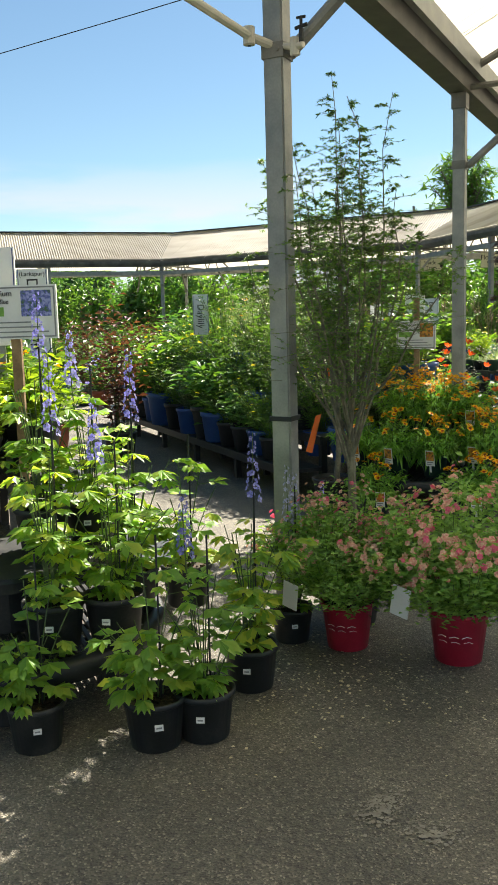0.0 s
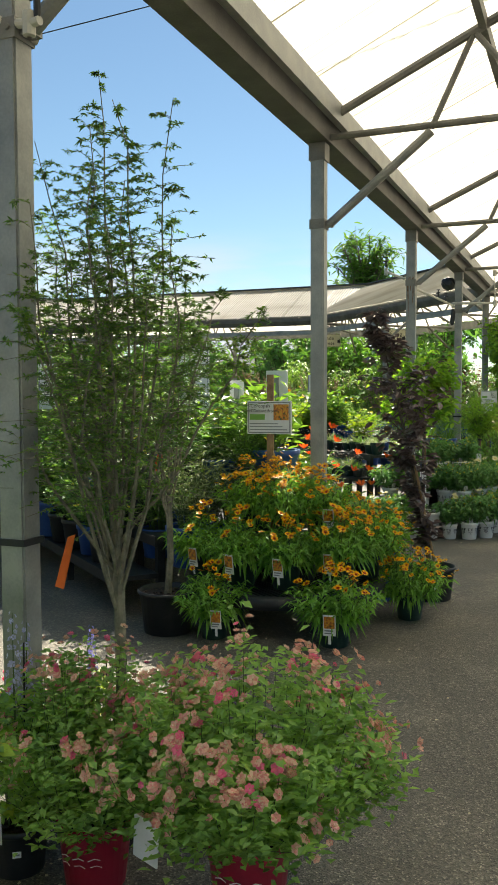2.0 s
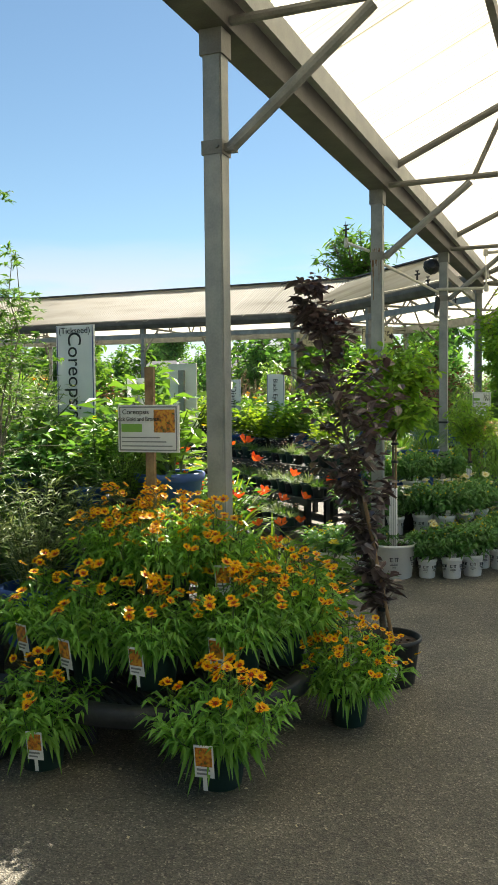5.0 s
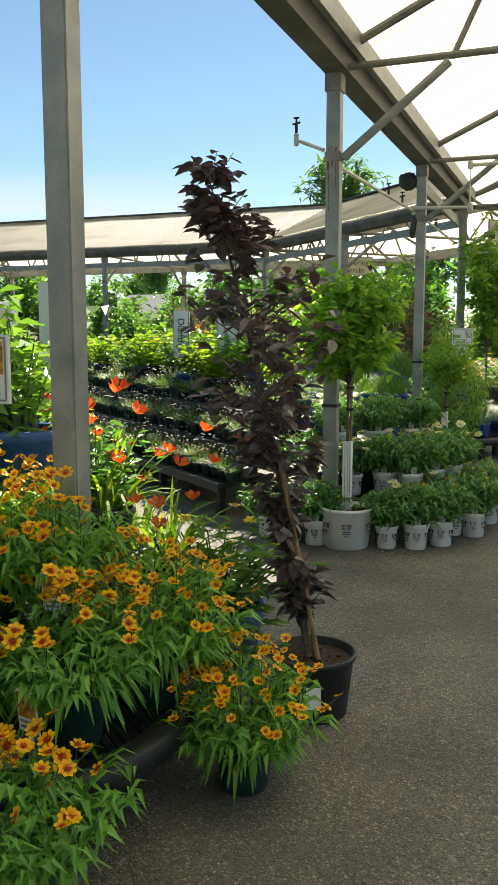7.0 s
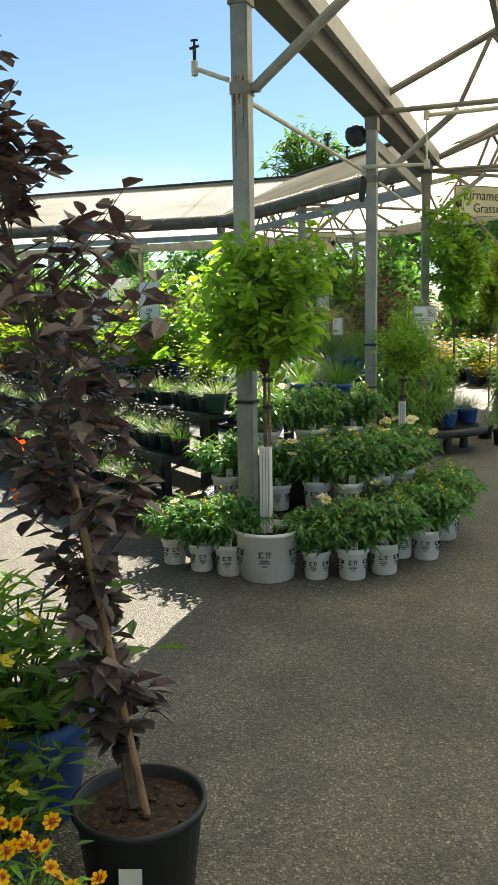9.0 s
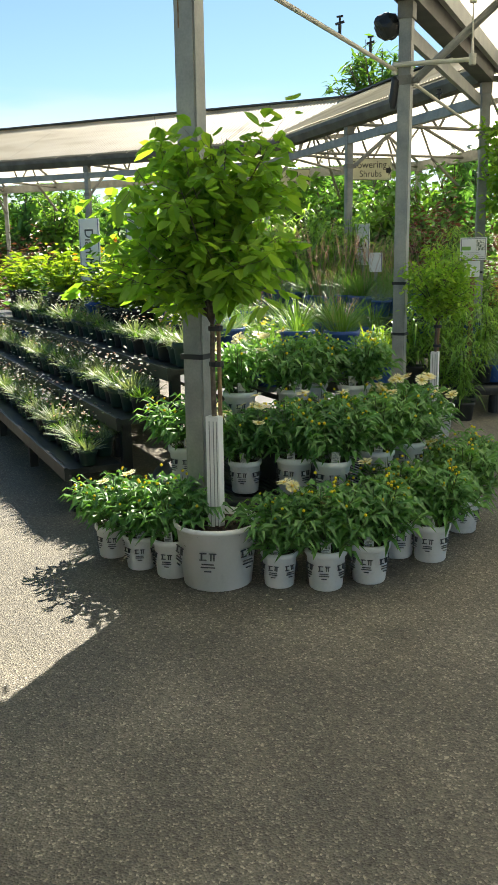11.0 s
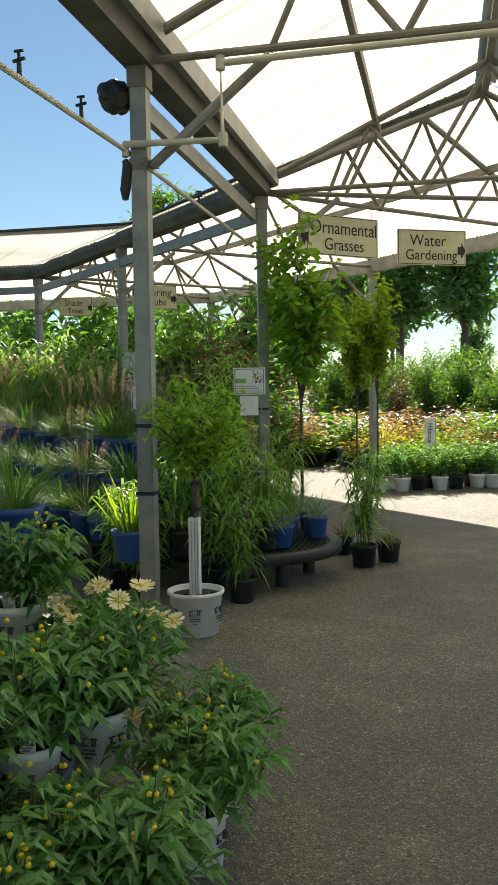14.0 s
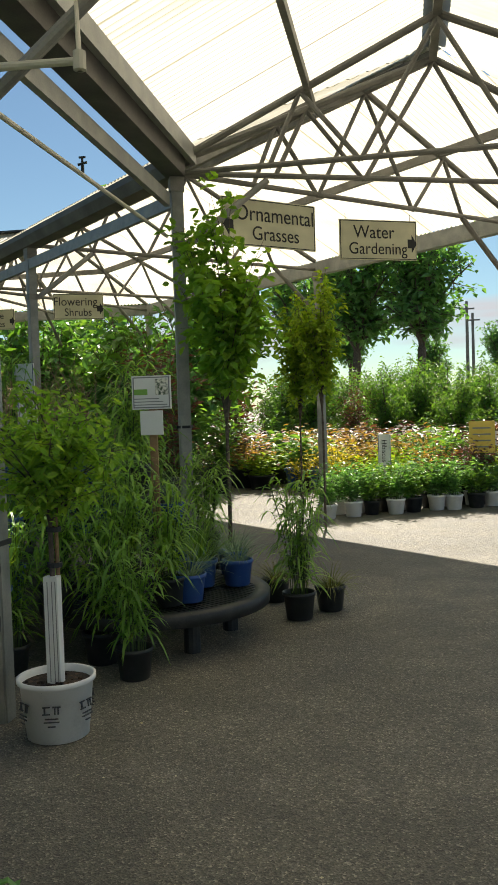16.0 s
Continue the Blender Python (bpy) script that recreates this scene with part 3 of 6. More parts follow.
for i in range(len(RING) - 1):
    tagged(structure(f"roof_lap_{i + 1}", roof_laps(i), ROOF, "doubled strips of roof sheet at the laps"), kind="structure")
    for k, (a, b) in enumerate(((-0.12, HALF), (HALF, 2 * HALF + 0.12))):
        structure(f"roof_{2 * i + k + 1}", roof_sheet(i, a, b), ROOF, "translucent white corrugated fibreglass roof sheets")


def offset_point(i, d):
    """The ring's corner i pushed out by d on the mitre."""
    if i == 0:
        _, _, out, _ = seg_frame(0)
        return Vector(RING[0]) + out * d
    if i == len(RING) - 1:
        _, _, out, _ = seg_frame(i - 1)
        return Vector(RING[i]) + out * d
    _, _, o1, _ = seg_frame(i - 1)
    _, _, o2, _ = seg_frame(i)
    m = (o1 + o2).normalized()
    return Vector(RING[i]) + m * (d / math.cos(radians(22.5)))


def run(d, z, w, h, mat, name, label, segs):
    """A beam along the ring at offset d and height z."""
    for i in segs:
        p, q = offset_point(i, d), offset_point(i + 1, d)
        gg = Geo()
        gg.bar((p.x, p.y, z), (q.x, q.y, z), w, h)
        structure(name, gg, mat, label)


ALL = range(len(RING) - 1)
for i in ALL:
    p, q = offset_point(i, -0.04), offset_point(i + 1, -0.04)
    dvec = (q - p).normalized()
    o = Vector((dvec.y, -dvec.x))
    gg = Geo()
    prof = [(-0.09, 3.66), (-0.09, 3.60), (-0.045, 3.50), (0.13, 3.50), (0.13, 3.73), (0.122, 3.73), (0.122, 3.508), (-0.04, 3.508), (-0.082, 3.604), (-0.082, 3.66)]
    v = [(e.x + o.x * a, e.y + o.y * a, z) for e in (p, q) for a, z in prof]
    n = len(prof)
    gg.add(v, [[k, (k + 1) % n, n + (k + 1) % n, n + k] for k in range(n)])
    structure("gutter", gg, GUTTER, "weathered steel gutter under the eave")
run(0.15, 3.695, 0.05, 0.15, GALV, "trim", "galvanised eave purlin", ALL)
run(4.56, 3.55, 0.12, 0.2, GALV, "trim", "outer steel eave beam", ALL)
run(1.18, 4.19, 0.05, 0.09, GALV_DULL, "trim", "steel purlin under the roof sheets", ALL)
run(3.38, 4.19, 0.05, 0.09, GALV_DULL, "trim", "steel purlin under the roof sheets", ALL)
run(HALF, 4.69, 0.07, 0.10, GALV_DULL, "trim", "steel ridge purlin", ALL)
run(-0.02, 3.30, 0.05, 0.12, GALV, "trim", "lower steel tie beam between the posts", (1, 2, 3))
run(HALF, Z_RIDGE + 0.075, 0.22, 0.03, TRIM_DARK, "trim", "dark ridge cap", ALL)
gg = Geo()
gg.bar((-1.52, 14.46, 3.34), (-1.52, 18.02, 3.30), 0.05, 0.12)
structure("trim", gg, GALV, "lower steel tie beam between two posts")


def post_parts(parent, height, brace=True):
    w = 0.052
    g1 = Geo()
    g1.box((-w, -w, 0), (w, w, height))
    ob = part("tube", g1, GALV, parent)
    bm = bmesh.new()
    bm.from_mesh(ob.data)
    bmesh.ops.bevel(bm, geom=[e for e in bm.edges if abs(e.verts[0].co.z - e.verts[1].co.z) > 1], offset=0.008, segments=2, affect='EDGES')
    bm.to_mesh(ob.data)
    bm.free()
    g2 = Geo()
    g2.box((-0.062, -0.062, height - 0.13), (0.062, 0.062, height - 0.003))
    part("collar", g2, GALV_DULL, parent)
    g3 = Geo()
    g3.box((-0.058, -0.058, 2.87), (0.058, 0.058, 2.94))
    g3.box((0.058, -0.03, 2.885), (0.11, 0.03, 2.925))
    for yy in (-0.035, 0.035):
        g3.tube([(0.03, yy * 1.7, 2.905), (0.03, yy * 1.95, 2.905)], 0.011, 6)
    part("bracket", g3, GALV_DULL, parent)
    if brace:
        g4 = Geo()
        g4.tube([(0.075, 0, 2.9), (0.83, 0, 3.5)], 0.032, 10)
        part("brace", g4, GALV, parent)


def post(x, y, turn, brace=True):
    ob = thing("canopy_post", "grey galvanised square steel post standing on asphalt", "post", pose(x, y, 0, 0, 0, turn), "posts of the canopy")
    post_parts(ob, 3.5, brace)
    return ob


def truss(x, y, turn, stretch=1.0):
    """A gabled truss of tubes from the inner post to the outer one."""
    ob = thing("roof_truss", "grey steel tube roof truss with zigzag webs", "roof truss", pose(x, y, 0, 0, 0, turn), "roof trusses")
    s = stretch

    def rod(name, a, b, r):
        gg = Geo()
        gg.tube([(a[0] * s, 0, a[1]), (b[0] * s, 0, b[1])], r, 8)
        part(name, gg, GALV_DULL, ob)
    e = HALF
    zr = roof_z
    rod("tie", (0.0, Z_TIE + 0.02), (2 * e, Z_TIE + 0.02), 0.026)
    rod("top_chord", (0.05, zr(0.05) - 0.06), (e, Z_RIDGE - 0.07), 0.034)
    rod("top_chord", (2 * e - 0.05, zr(0.05) - 0.06), (e, Z_RIDGE - 0.07), 0.034)
    web = [(0.83, Z_TIE), (1.12, zr(1.12) - 0.07), (1.62, Z_TIE), (e, Z_RIDGE - 0.1), (2 * e - 1.62, Z_TIE), (2 * e - 1.12, zr(1.12) - 0.07), (2 * e - 0.83, Z_TIE)]
    for a, b in zip(web, web[1:]):
        rod("web", a, b, 0.022)
    rod("web", (2 * e - 0.83, Z_TIE), (2 * e - 0.08, 2.9), 0.032)
    return ob


POST_Y = [18.08 - BAY * k for k in range(7)]
for y in POST_Y[1:]:
    post(-1.468 if 10 < y < 11 else -1.45, y, 0)
    truss(-1.45, y, 0)
    post(-1.45 + 4.56, y, 180, False)
for i in range(1, len(RING) - 1):                   # mitre corners
    m = (offset_point(i, 1) - Vector(RING[i]))
    ang = math.degrees(math.atan2(m.y, m.x))
    post(*RING[i], ang)
    truss(*RING[i], ang, 1 / math.cos(radians(22.5)))
    truss(*RING[i], ang - 22.5)
    truss(*RING[i], ang + 22.5)
    far = offset_point(i, 4.56)
    post(far.x, far.y, ang + 180, False)
for i in (1, 2, 3, 4):                              # between the corners
    p, d, out, length = seg_frame(i)
    ang = math.degrees(math.atan2(out.y, out.x))
    steps = int(round(length / BAY))
    for k in range(1, steps):
        q = p + d * (length * k / steps)
        post(q.x, q.y, ang)
        truss(q.x, q.y, ang)
    a, b = offset_point(i, 4.56), offset_point(i + 1, 4.56)
    q = (a + b) / 2
    post(q.x, q.y, ang + 180, False)

# ---- watering pipes ----
def pipe(name, pts, label, r=0.021):
    gg = Geo()
    gg.tube(pts, r, 10)
    ob = thing(name, label, "pipe", pose(*pts[0]))
    gg.v = [v - np.array(pts[0]) for v in gg.v]
    part("pipe_run", gg, PVC, ob)
    for q in pts[1:-1]:
        g2 = Geo()
        rel = np.array(q) - np.array(pts[0])
        g2.lathe([(r * 0.6, -0.045), (r * 1.4, -0.04), (r * 1.4, 0.04), (r * 0.6, 0.045)], 10, rel)
        part("elbow", g2, PVC, ob)
    return ob


def sprinkler(x, y, z):
    ob = thing("sprinkler", "small black plastic impact sprinkler on a riser", "sprinkler", pose(x, y, z))
    g1 = Geo()
    g1.tube([(0, 0, 0), (0, 0, 0.06)], 0.012, 8)
    part("riser", g1, BLACK_PLASTIC, ob)
    g2 = Geo()
    g2.tube([(-0.03, 0, 0.065), (0.03, 0, 0.075)], 0.009, 8)
    g2.tube([(0, 0, 0.06), (0, 0, 0.115)], 0.008, 8)
    g2.tube([(-0.022, 0.0, 0.11), (0.022, 0.0, 0.11)], 0.007, 6)
    part("nozzle", g2, BLACK_PLASTIC, ob)


pipe("water_pipe", [(-1.53, -0.22, 3.0), (-1.53, 3.3, 2.96), (-1.38, 3.5, 2.90)], "cream plastic water pipe along the posts")
pipe("water_pipe", [(-1.53, 10.7, 2.95), (-1.76, 10.74, 3.05), (-1.76, 10.74, 3.10)], "cream plastic pipe arm beside a post", 0.015)
pipe("water_pipe", [(-1.53, 10.82, 2.90), (-1.53, 14.36, 2.99), (-1.53, 18.0, 2.98)], "cream plastic water pipe along the posts", 0.016)
pipe("water_pipe", [(-1.53, 14.34, 3.02), (-0.90, 14.34, 3.0), (-0.91, 14.34, 3.45), (3.0, 14.34, 3.49)], "cream plastic water pipe rising to the truss")
pipe("water_pipe", [(-1.40, 3.40, 2.92), (-1.33, 3.38, 2.90), (-1.28, 3.37, 2.90)], "short cream plastic pipe stub on a post", 0.016)
sprinkler(-1.29, 3.37, 2.912)
sprinkler(-1.76, 10.74, 3.10)
sprinkler(-1.53, 13.0, 2.97)
sprinkler(-1.53, 13.7, 2.99)
sprinkler(-1.53, 16.0, 2.99)

# flood light wrapped in black foil, on the fourth post
lamp_ob = thing("flood_light", "black flood light wrapped in crumpled plastic on a post", "lamp", pose(-1.60, 14.40, 3.33))
rng = np.random.default_rng(5)
bm = bmesh.new()
bmesh.ops.create_icosphere(bm, subdivisions=3, radius=0.105)
for v in bm.verts:
    v.co *= 1 + 0.28 * noise.noise(v.co * 14) + 0.12 * noise.noise(v.co * 34)
    v.co.z *= 0.95
me = bpy.data.meshes.new("housing")
bm.to_mesh(me)
bm.free()
me.materials.append(BLACK_PLASTIC)
new("housing", me).parent = lamp_ob
g1 = Geo()
g1.bar((0.05, 0, 0), (0.1, 0, 0), 0.05, 0.03)
part("mount", g1, BLACK_PLASTIC, lamp_ob)
g1 = Geo()
g1.tube([(0, 0, -0.12), (0.0, 0, -0.06), (0.02, 0, 0.09), (0, 0, 0.12)], (0.02, 0.035, 0.035, 0.02), 8)
part("speaker_horn", g1, BLACK_PLASTIC, lamp_ob, m=pose(0.06, -0.03, -0.52))

# overhead cables
for a, b, sag in (((-23.4, 8.4, 4.75), (5.4, 8.4, 5.98), 0.25), ((-0.2, 10.8, 4.1), (0.9, 14.4, 4.55), 0.12)):
    t = np.linspace(0, 1, 14)
    pts = np.array(a)[None] * (1 - t[:, None]) + np.array(b)[None] * t[:, None]
    pts[:, 2] -= 4 * sag * t * (1 - t)
    gg = Geo()
    gg.tube(pts, 0.006, 5)
    tagged(part("cable", gg, INK), "thin black overhead cable", "cable")


# ---- benches ----
AX = math.degrees(math.atan2(0.64, -0.77))          # benches run back at a slant from the walk


def round_table(x, y, r=0.74, top=0.30, upper=0.0):
    ob = thing("round_table", "low round black plastic display table with a slotted top", "table", pose(x, y, 0, 0, 0, AX), "round display tables")
    g1 = Geo()
    g1.lathe([(r - 0.10, top - 0.012), (r - 0.06, top), (r - 0.015, top - 0.004), (r, top - 0.02), (r - 0.006, top - 0.085), (r - 0.03, top - 0.09), (r - 0.04, top - 0.03), (r - 0.10, top - 0.03), (r - 0.10, top - 0.012)], 48)
    part("rim", g1, BLACK_PLASTIC, ob, smooth=True)
    g2 = Geo()
    k = r - 0.09
    for s in np.arange(-k, k, 0.034):
        h = math.sqrt(max(0, k * k - s * s))
        if h > 0.05:
            g2.box((-h, s, top - 0.026), (h, s + 0.018, top - 0.013))
    for s in np.arange(-k + 0.08, k, 0.17):
        h = math.sqrt(max(0, k * k - s * s))
        if h > 0.05:
            g2.box((s, -h, top - 0.05), (s + 0.02, h, top - 0.027))
    part("grate", g2, BLACK_PLASTIC, ob)
    for a in (0.5, 1.8, 3.0, 4.2, 5.5):
        g3 = Geo()
        g3.tube([(0.5 * r * math.cos(a) * 1.3, 0.5 * r * math.sin(a) * 1.3, 0), (0.5 * r * math.cos(a) * 1.3, 0.5 * r * math.sin(a) * 1.3, top - 0.05)], 0.05, 12)
        part("leg", g3, BLACK_PLASTIC, ob)
    if upper:
        g4 = Geo()
        g4.lathe([(0, upper), (0.40, upper), (0.42, upper - 0.015), (0.415, upper - 0.06), (0.38, upper - 0.06), (0, upper - 0.05)], 32)
        g4.lathe([(0.22, top - 0.02), (0.2, upper - 0.05)], 20)
        part("upper_tier", g4, BLACK_PLASTIC, ob)
    return ob


def step_bench(x, y, start, length, steps=((1.13, 0.30), (0.80, 0.57), (0.465, 0.85))):
    """Three stepped shelves on each side of the bench's spine."""
    ob = thing("stepped_bench", "long black plastic stepped plant bench", "bench", pose(x, y, 0, 0, 0, AX), "stepped benches")
    for half, z in steps:
        for sgn in (1, -1):
            g1 = Geo()
            prof = [(half + 0.012, z - 0.075), (half + 0.014, z + 0.004), (half, z + 0.006), (half - 0.02, z - 0.006), (half - 0.335, z - 0.006), (half - 0.335, z - 0.04), (half - 0.015, z - 0.04), (half - 0.015, z - 0.075)]
            n = len(prof)
            g1.add([(u, sgn * a, b) for u in (start, start + length) for a, b in prof], [[k, (k + 1) % n, n + (k + 1) % n, n + k] for k in range(n)] + [list(range(n)), [2 * n - 1 - k for k in range(n)]])
            part("shelf", g1, BLACK_PLASTIC, ob)
    for u in np.arange(start + 0.1, start + length, 1.3):
        for half, z in steps:
            for sgn in (1, -1):
                g2 = Geo()
                g2.box((u, sgn * (half - 0.08) - 0.03, 0), (u + 0.06, sgn * (half - 0.08) + 0.03, z - 0.041))
                part("leg", g2, BLACK_PLASTIC, ob)
    return ob


TABLES = [(-2.38, 2.32), (-1.62, 6.82), (-1.42, 11.64), (-1.13, 15.95)]
for k, (x, y) in enumerate(TABLES):
    round_table(x, y, 0.74, 0.30, 0.58 if k != 3 else 0.0)
    step_bench(x, y, 0.55, 7.5)


def on_bench(k, u, v):
    """World x, y of bench k at u along its spine and v across."""
    a = radians(AX)
    x, y = TABLES[k]
    return x + u * math.cos(a) - v * math.sin(a), y + u * math.sin(a) + v * math.cos(a)


# ---- plants: makers ----
def make_pot(parent, r, h, mat, taper=0.8, rim=0.006, name="pot", soil=0.025, feet=False):
    g1 = Geo()
    b = r * taper
    prof = [(0, 0.004), (b * 0.92, 0.0), (b, 0.006), (r * 0.97, h - 0.03), (r, h - 0.028), (r + rim, h - 0.02), (r + rim, h - 0.002), (r, h), (r - 0.006, h - 0.004), (b * 0.95, 0.02)]
    g1.lathe(prof, 26 if r > 0.11 else 18)
    p = part(name, g1, mat, parent, smooth=True)
    if soil == 0:
        return p
    g2 = Geo()
    rng = np.random.default_rng(3)
    n = 12
    g2.disc(r - 0.006, h - soil, n)
    pts = rng.normal(0, r * 0.4, (26, 2))
    for q in pts:
        if np.hypot(*q) < r * 0.85:
            s = rng.uniform(0.004, 0.011)
            g2.box((q[0] - s, q[1] - s, h - soil - 0.004), (q[0] + s, q[1] + s * 0.7, h - soil + s))
    part("soil", g2, SOIL, parent)
    return p


def stems_of(rng, n, h, spread, r0, z0, lean=1.0, bow=0.25, seg=5):
    """n stems from round the pot's middle; returns a list of polylines."""
    out = []
    for _ in range(n):
        a = rng.uniform(0, 2 * math.pi)
        k = math.sqrt(rng.uniform(0.02, 1))
        b = np.array((math.cos(a), math.sin(a), 0))
        base = b * r0 * k + (0, 0, z0)
        hh = h * rng.uniform(0.72, 1.0) * (1 - 0.35 * k * lean)
        tip = b * (r0 * k + spread * k) + np.array((rng.normal(0, 0.02), rng.normal(0, 0.02), z0 + hh))
        s = np.linspace(0, 1, seg)[:, None]
        mid = base * (1 - s) + tip * s
        mid = mid + b * (-bow * spread * np.sin(s * math.pi) * k)
        out.append(mid)
    return out


def along(rng, lines, per, lo=0.15, hi=1.0):
    """Points and outward ways along the stems."""
    pos, way = [], []
    for ln in lines:
        for s in lo + (hi - lo) * rng.uniform(0, 1, per):
            k = s * (len(ln) - 1)
            i = min(int(k), len(ln) - 2)
            p = ln[i] + (ln[i + 1] - ln[i]) * (k - i)
            d = ln[i + 1] - ln[i]
            d = d / (np.linalg.norm(d) + 1e-9)
            a = rng.uniform(0, 2 * math.pi)
            o = np.array((math.cos(a), math.sin(a), 0))
            pos.append(p)
            way.append(o + d * rng.uniform(0.0, 0.9))
    return np.array(pos), np.array(way)


def stem_part(lines, r, mat, parent, name="stem_cluster"):
    g1 = Geo()
    for ln in lines:
        g1.tube(ln, np.linspace(r, r * 0.55, len(ln)), 3, False)
    return part(name, g1, mat, parent)


def care_tag(parent, x, y, z, turn=0.0, lean=12, w=0.04, h=0.075, photo=None, face=None):
    """A plastic plant label with a picture, on a pointed foot."""
    t = part("care_tag", Geo().box((-w / 2, -0.001, 0.0), (w / 2, 0.001, h)).add([(-0.008, 0, -0.05), (0.008, 0, -0.05), (0.008, 0, 0), (-0.008, 0, 0)], [(0, 1, 2, 3)]), SIGN_WHITE, parent, "white plastic care label", m=pose(x, y, z, lean, 0, turn))
    part("picture", Geo().box((-w * 0.42, -0.004, h * 0.36), (w * 0.42, -0.002, h * 0.93)), photo or PHOTO_ORANGE, t)
    part("print", Geo().box((-w * 0.38, -0.004, h * 0.22), (w * 0.3, -0.002, h * 0.28)).box((-w * 0.38, -0.004, h * 0.1), (w * 0.15, -0.002, h * 0.15)), GREY_INK, t)
    return t


def price_sticker(parent, r, z, turn):
    a = radians(turn)
    m = pose(r * math.sin(a), -r * math.cos(a), z, -6, 0, turn)
    t = part("price_sticker", Geo().box((-0.017, -0.004, -0.012), (0.017, -0.001, 0.012)), SIGN_WHITE, parent, "white price sticker", m=m)
    part("print", Geo().box((-0.011, -0.006, -0.003), (0.011, -0.005, 0.003)), GREY_INK, t)


def coreopsis(seed, label="coreopsis with yellow and bronze daisies in a green pot", flowers=20, sprawl=1.0, mat=None, small=0.027, h=0.33, tag=True):
    rng = np.random.default_rng(seed)
    ob = thing("coreopsis", label, "potted plant", group="coreopsis plants")
    make_pot(ob, 0.10, 0.17, GREEN_PLASTIC)
    lines = stems_of(rng, 64, h, 0.19 * sprawl, 0.075, 0.14, 1.5, bow=-0.25)
    stem_part(lines, 0.0022, STEM, ob)
    pos, way = along(rng, lines, 15, 0.12, 0.97)
    way[:, 2] += 0.1
    g1 = Geo()
    ln = rng.uniform(0.06, 0.115, len(pos))
    g1.leaves(pos, way, ln, ln * rng.uniform(0.15, 0.23, len(pos)), rng, droop=0.45, wide=0.55)
    a = rng.uniform(0, 6.28, 130)
    rim = np.stack([0.10 * np.cos(a), 0.10 * np.sin(a), rng.uniform(0.14, 0.24, 130)], axis=1)
    ln = rng.uniform(0.07, 0.13, 130)
    g1.leaves(rim, np.stack([np.cos(a), np.sin(a), rng.uniform(-0.3, 0.5, 130)], axis=1), ln, ln * 0.2, rng, droop=0.75, wide=0.55)
    part("foliage", g1, L_MID_LIFTED, ob)
    tips = np.array([q[-1] for q in lines])
    order = np.argsort(-tips[:, 2] + rng.normal(0, 0.06, len(tips)) + 0.15 * tips[:, 1])
    pick = order[np.arange(flowers) % max(9, flowers // 3)]
    k = len(pick)
    extra = tips[pick] + np.stack([rng.normal(0, 0.036, k), rng.normal(-0.01, 0.036, k), rng.uniform(0.02, 0.075, k)], axis=1)
    g2 = Geo()
    for a, b in zip(tips[pick], extra):
        g2.tube([a, b], 0.0014, 4, False)
    part("stalk_cluster", g2, STEM, ob)
    g3 = Geo()
    fw = np.stack([rng.normal(0, 0.45, k), rng.normal(-0.22, 0.35, k), np.full(k, 0.85)], axis=1)
    g3.daisies(extra, fw, rng.uniform(small * 0.8, small * 1.15, k), 8, rng)
    part("flower_cluster", g3, mat or F_CORE, ob)
    if tag:
        care_tag(ob, rng.uniform(-0.06, 0.06), -0.20 * sprawl, 0.11, rng.uniform(-15, 15), 8, 0.07, 0.12)
    return ob


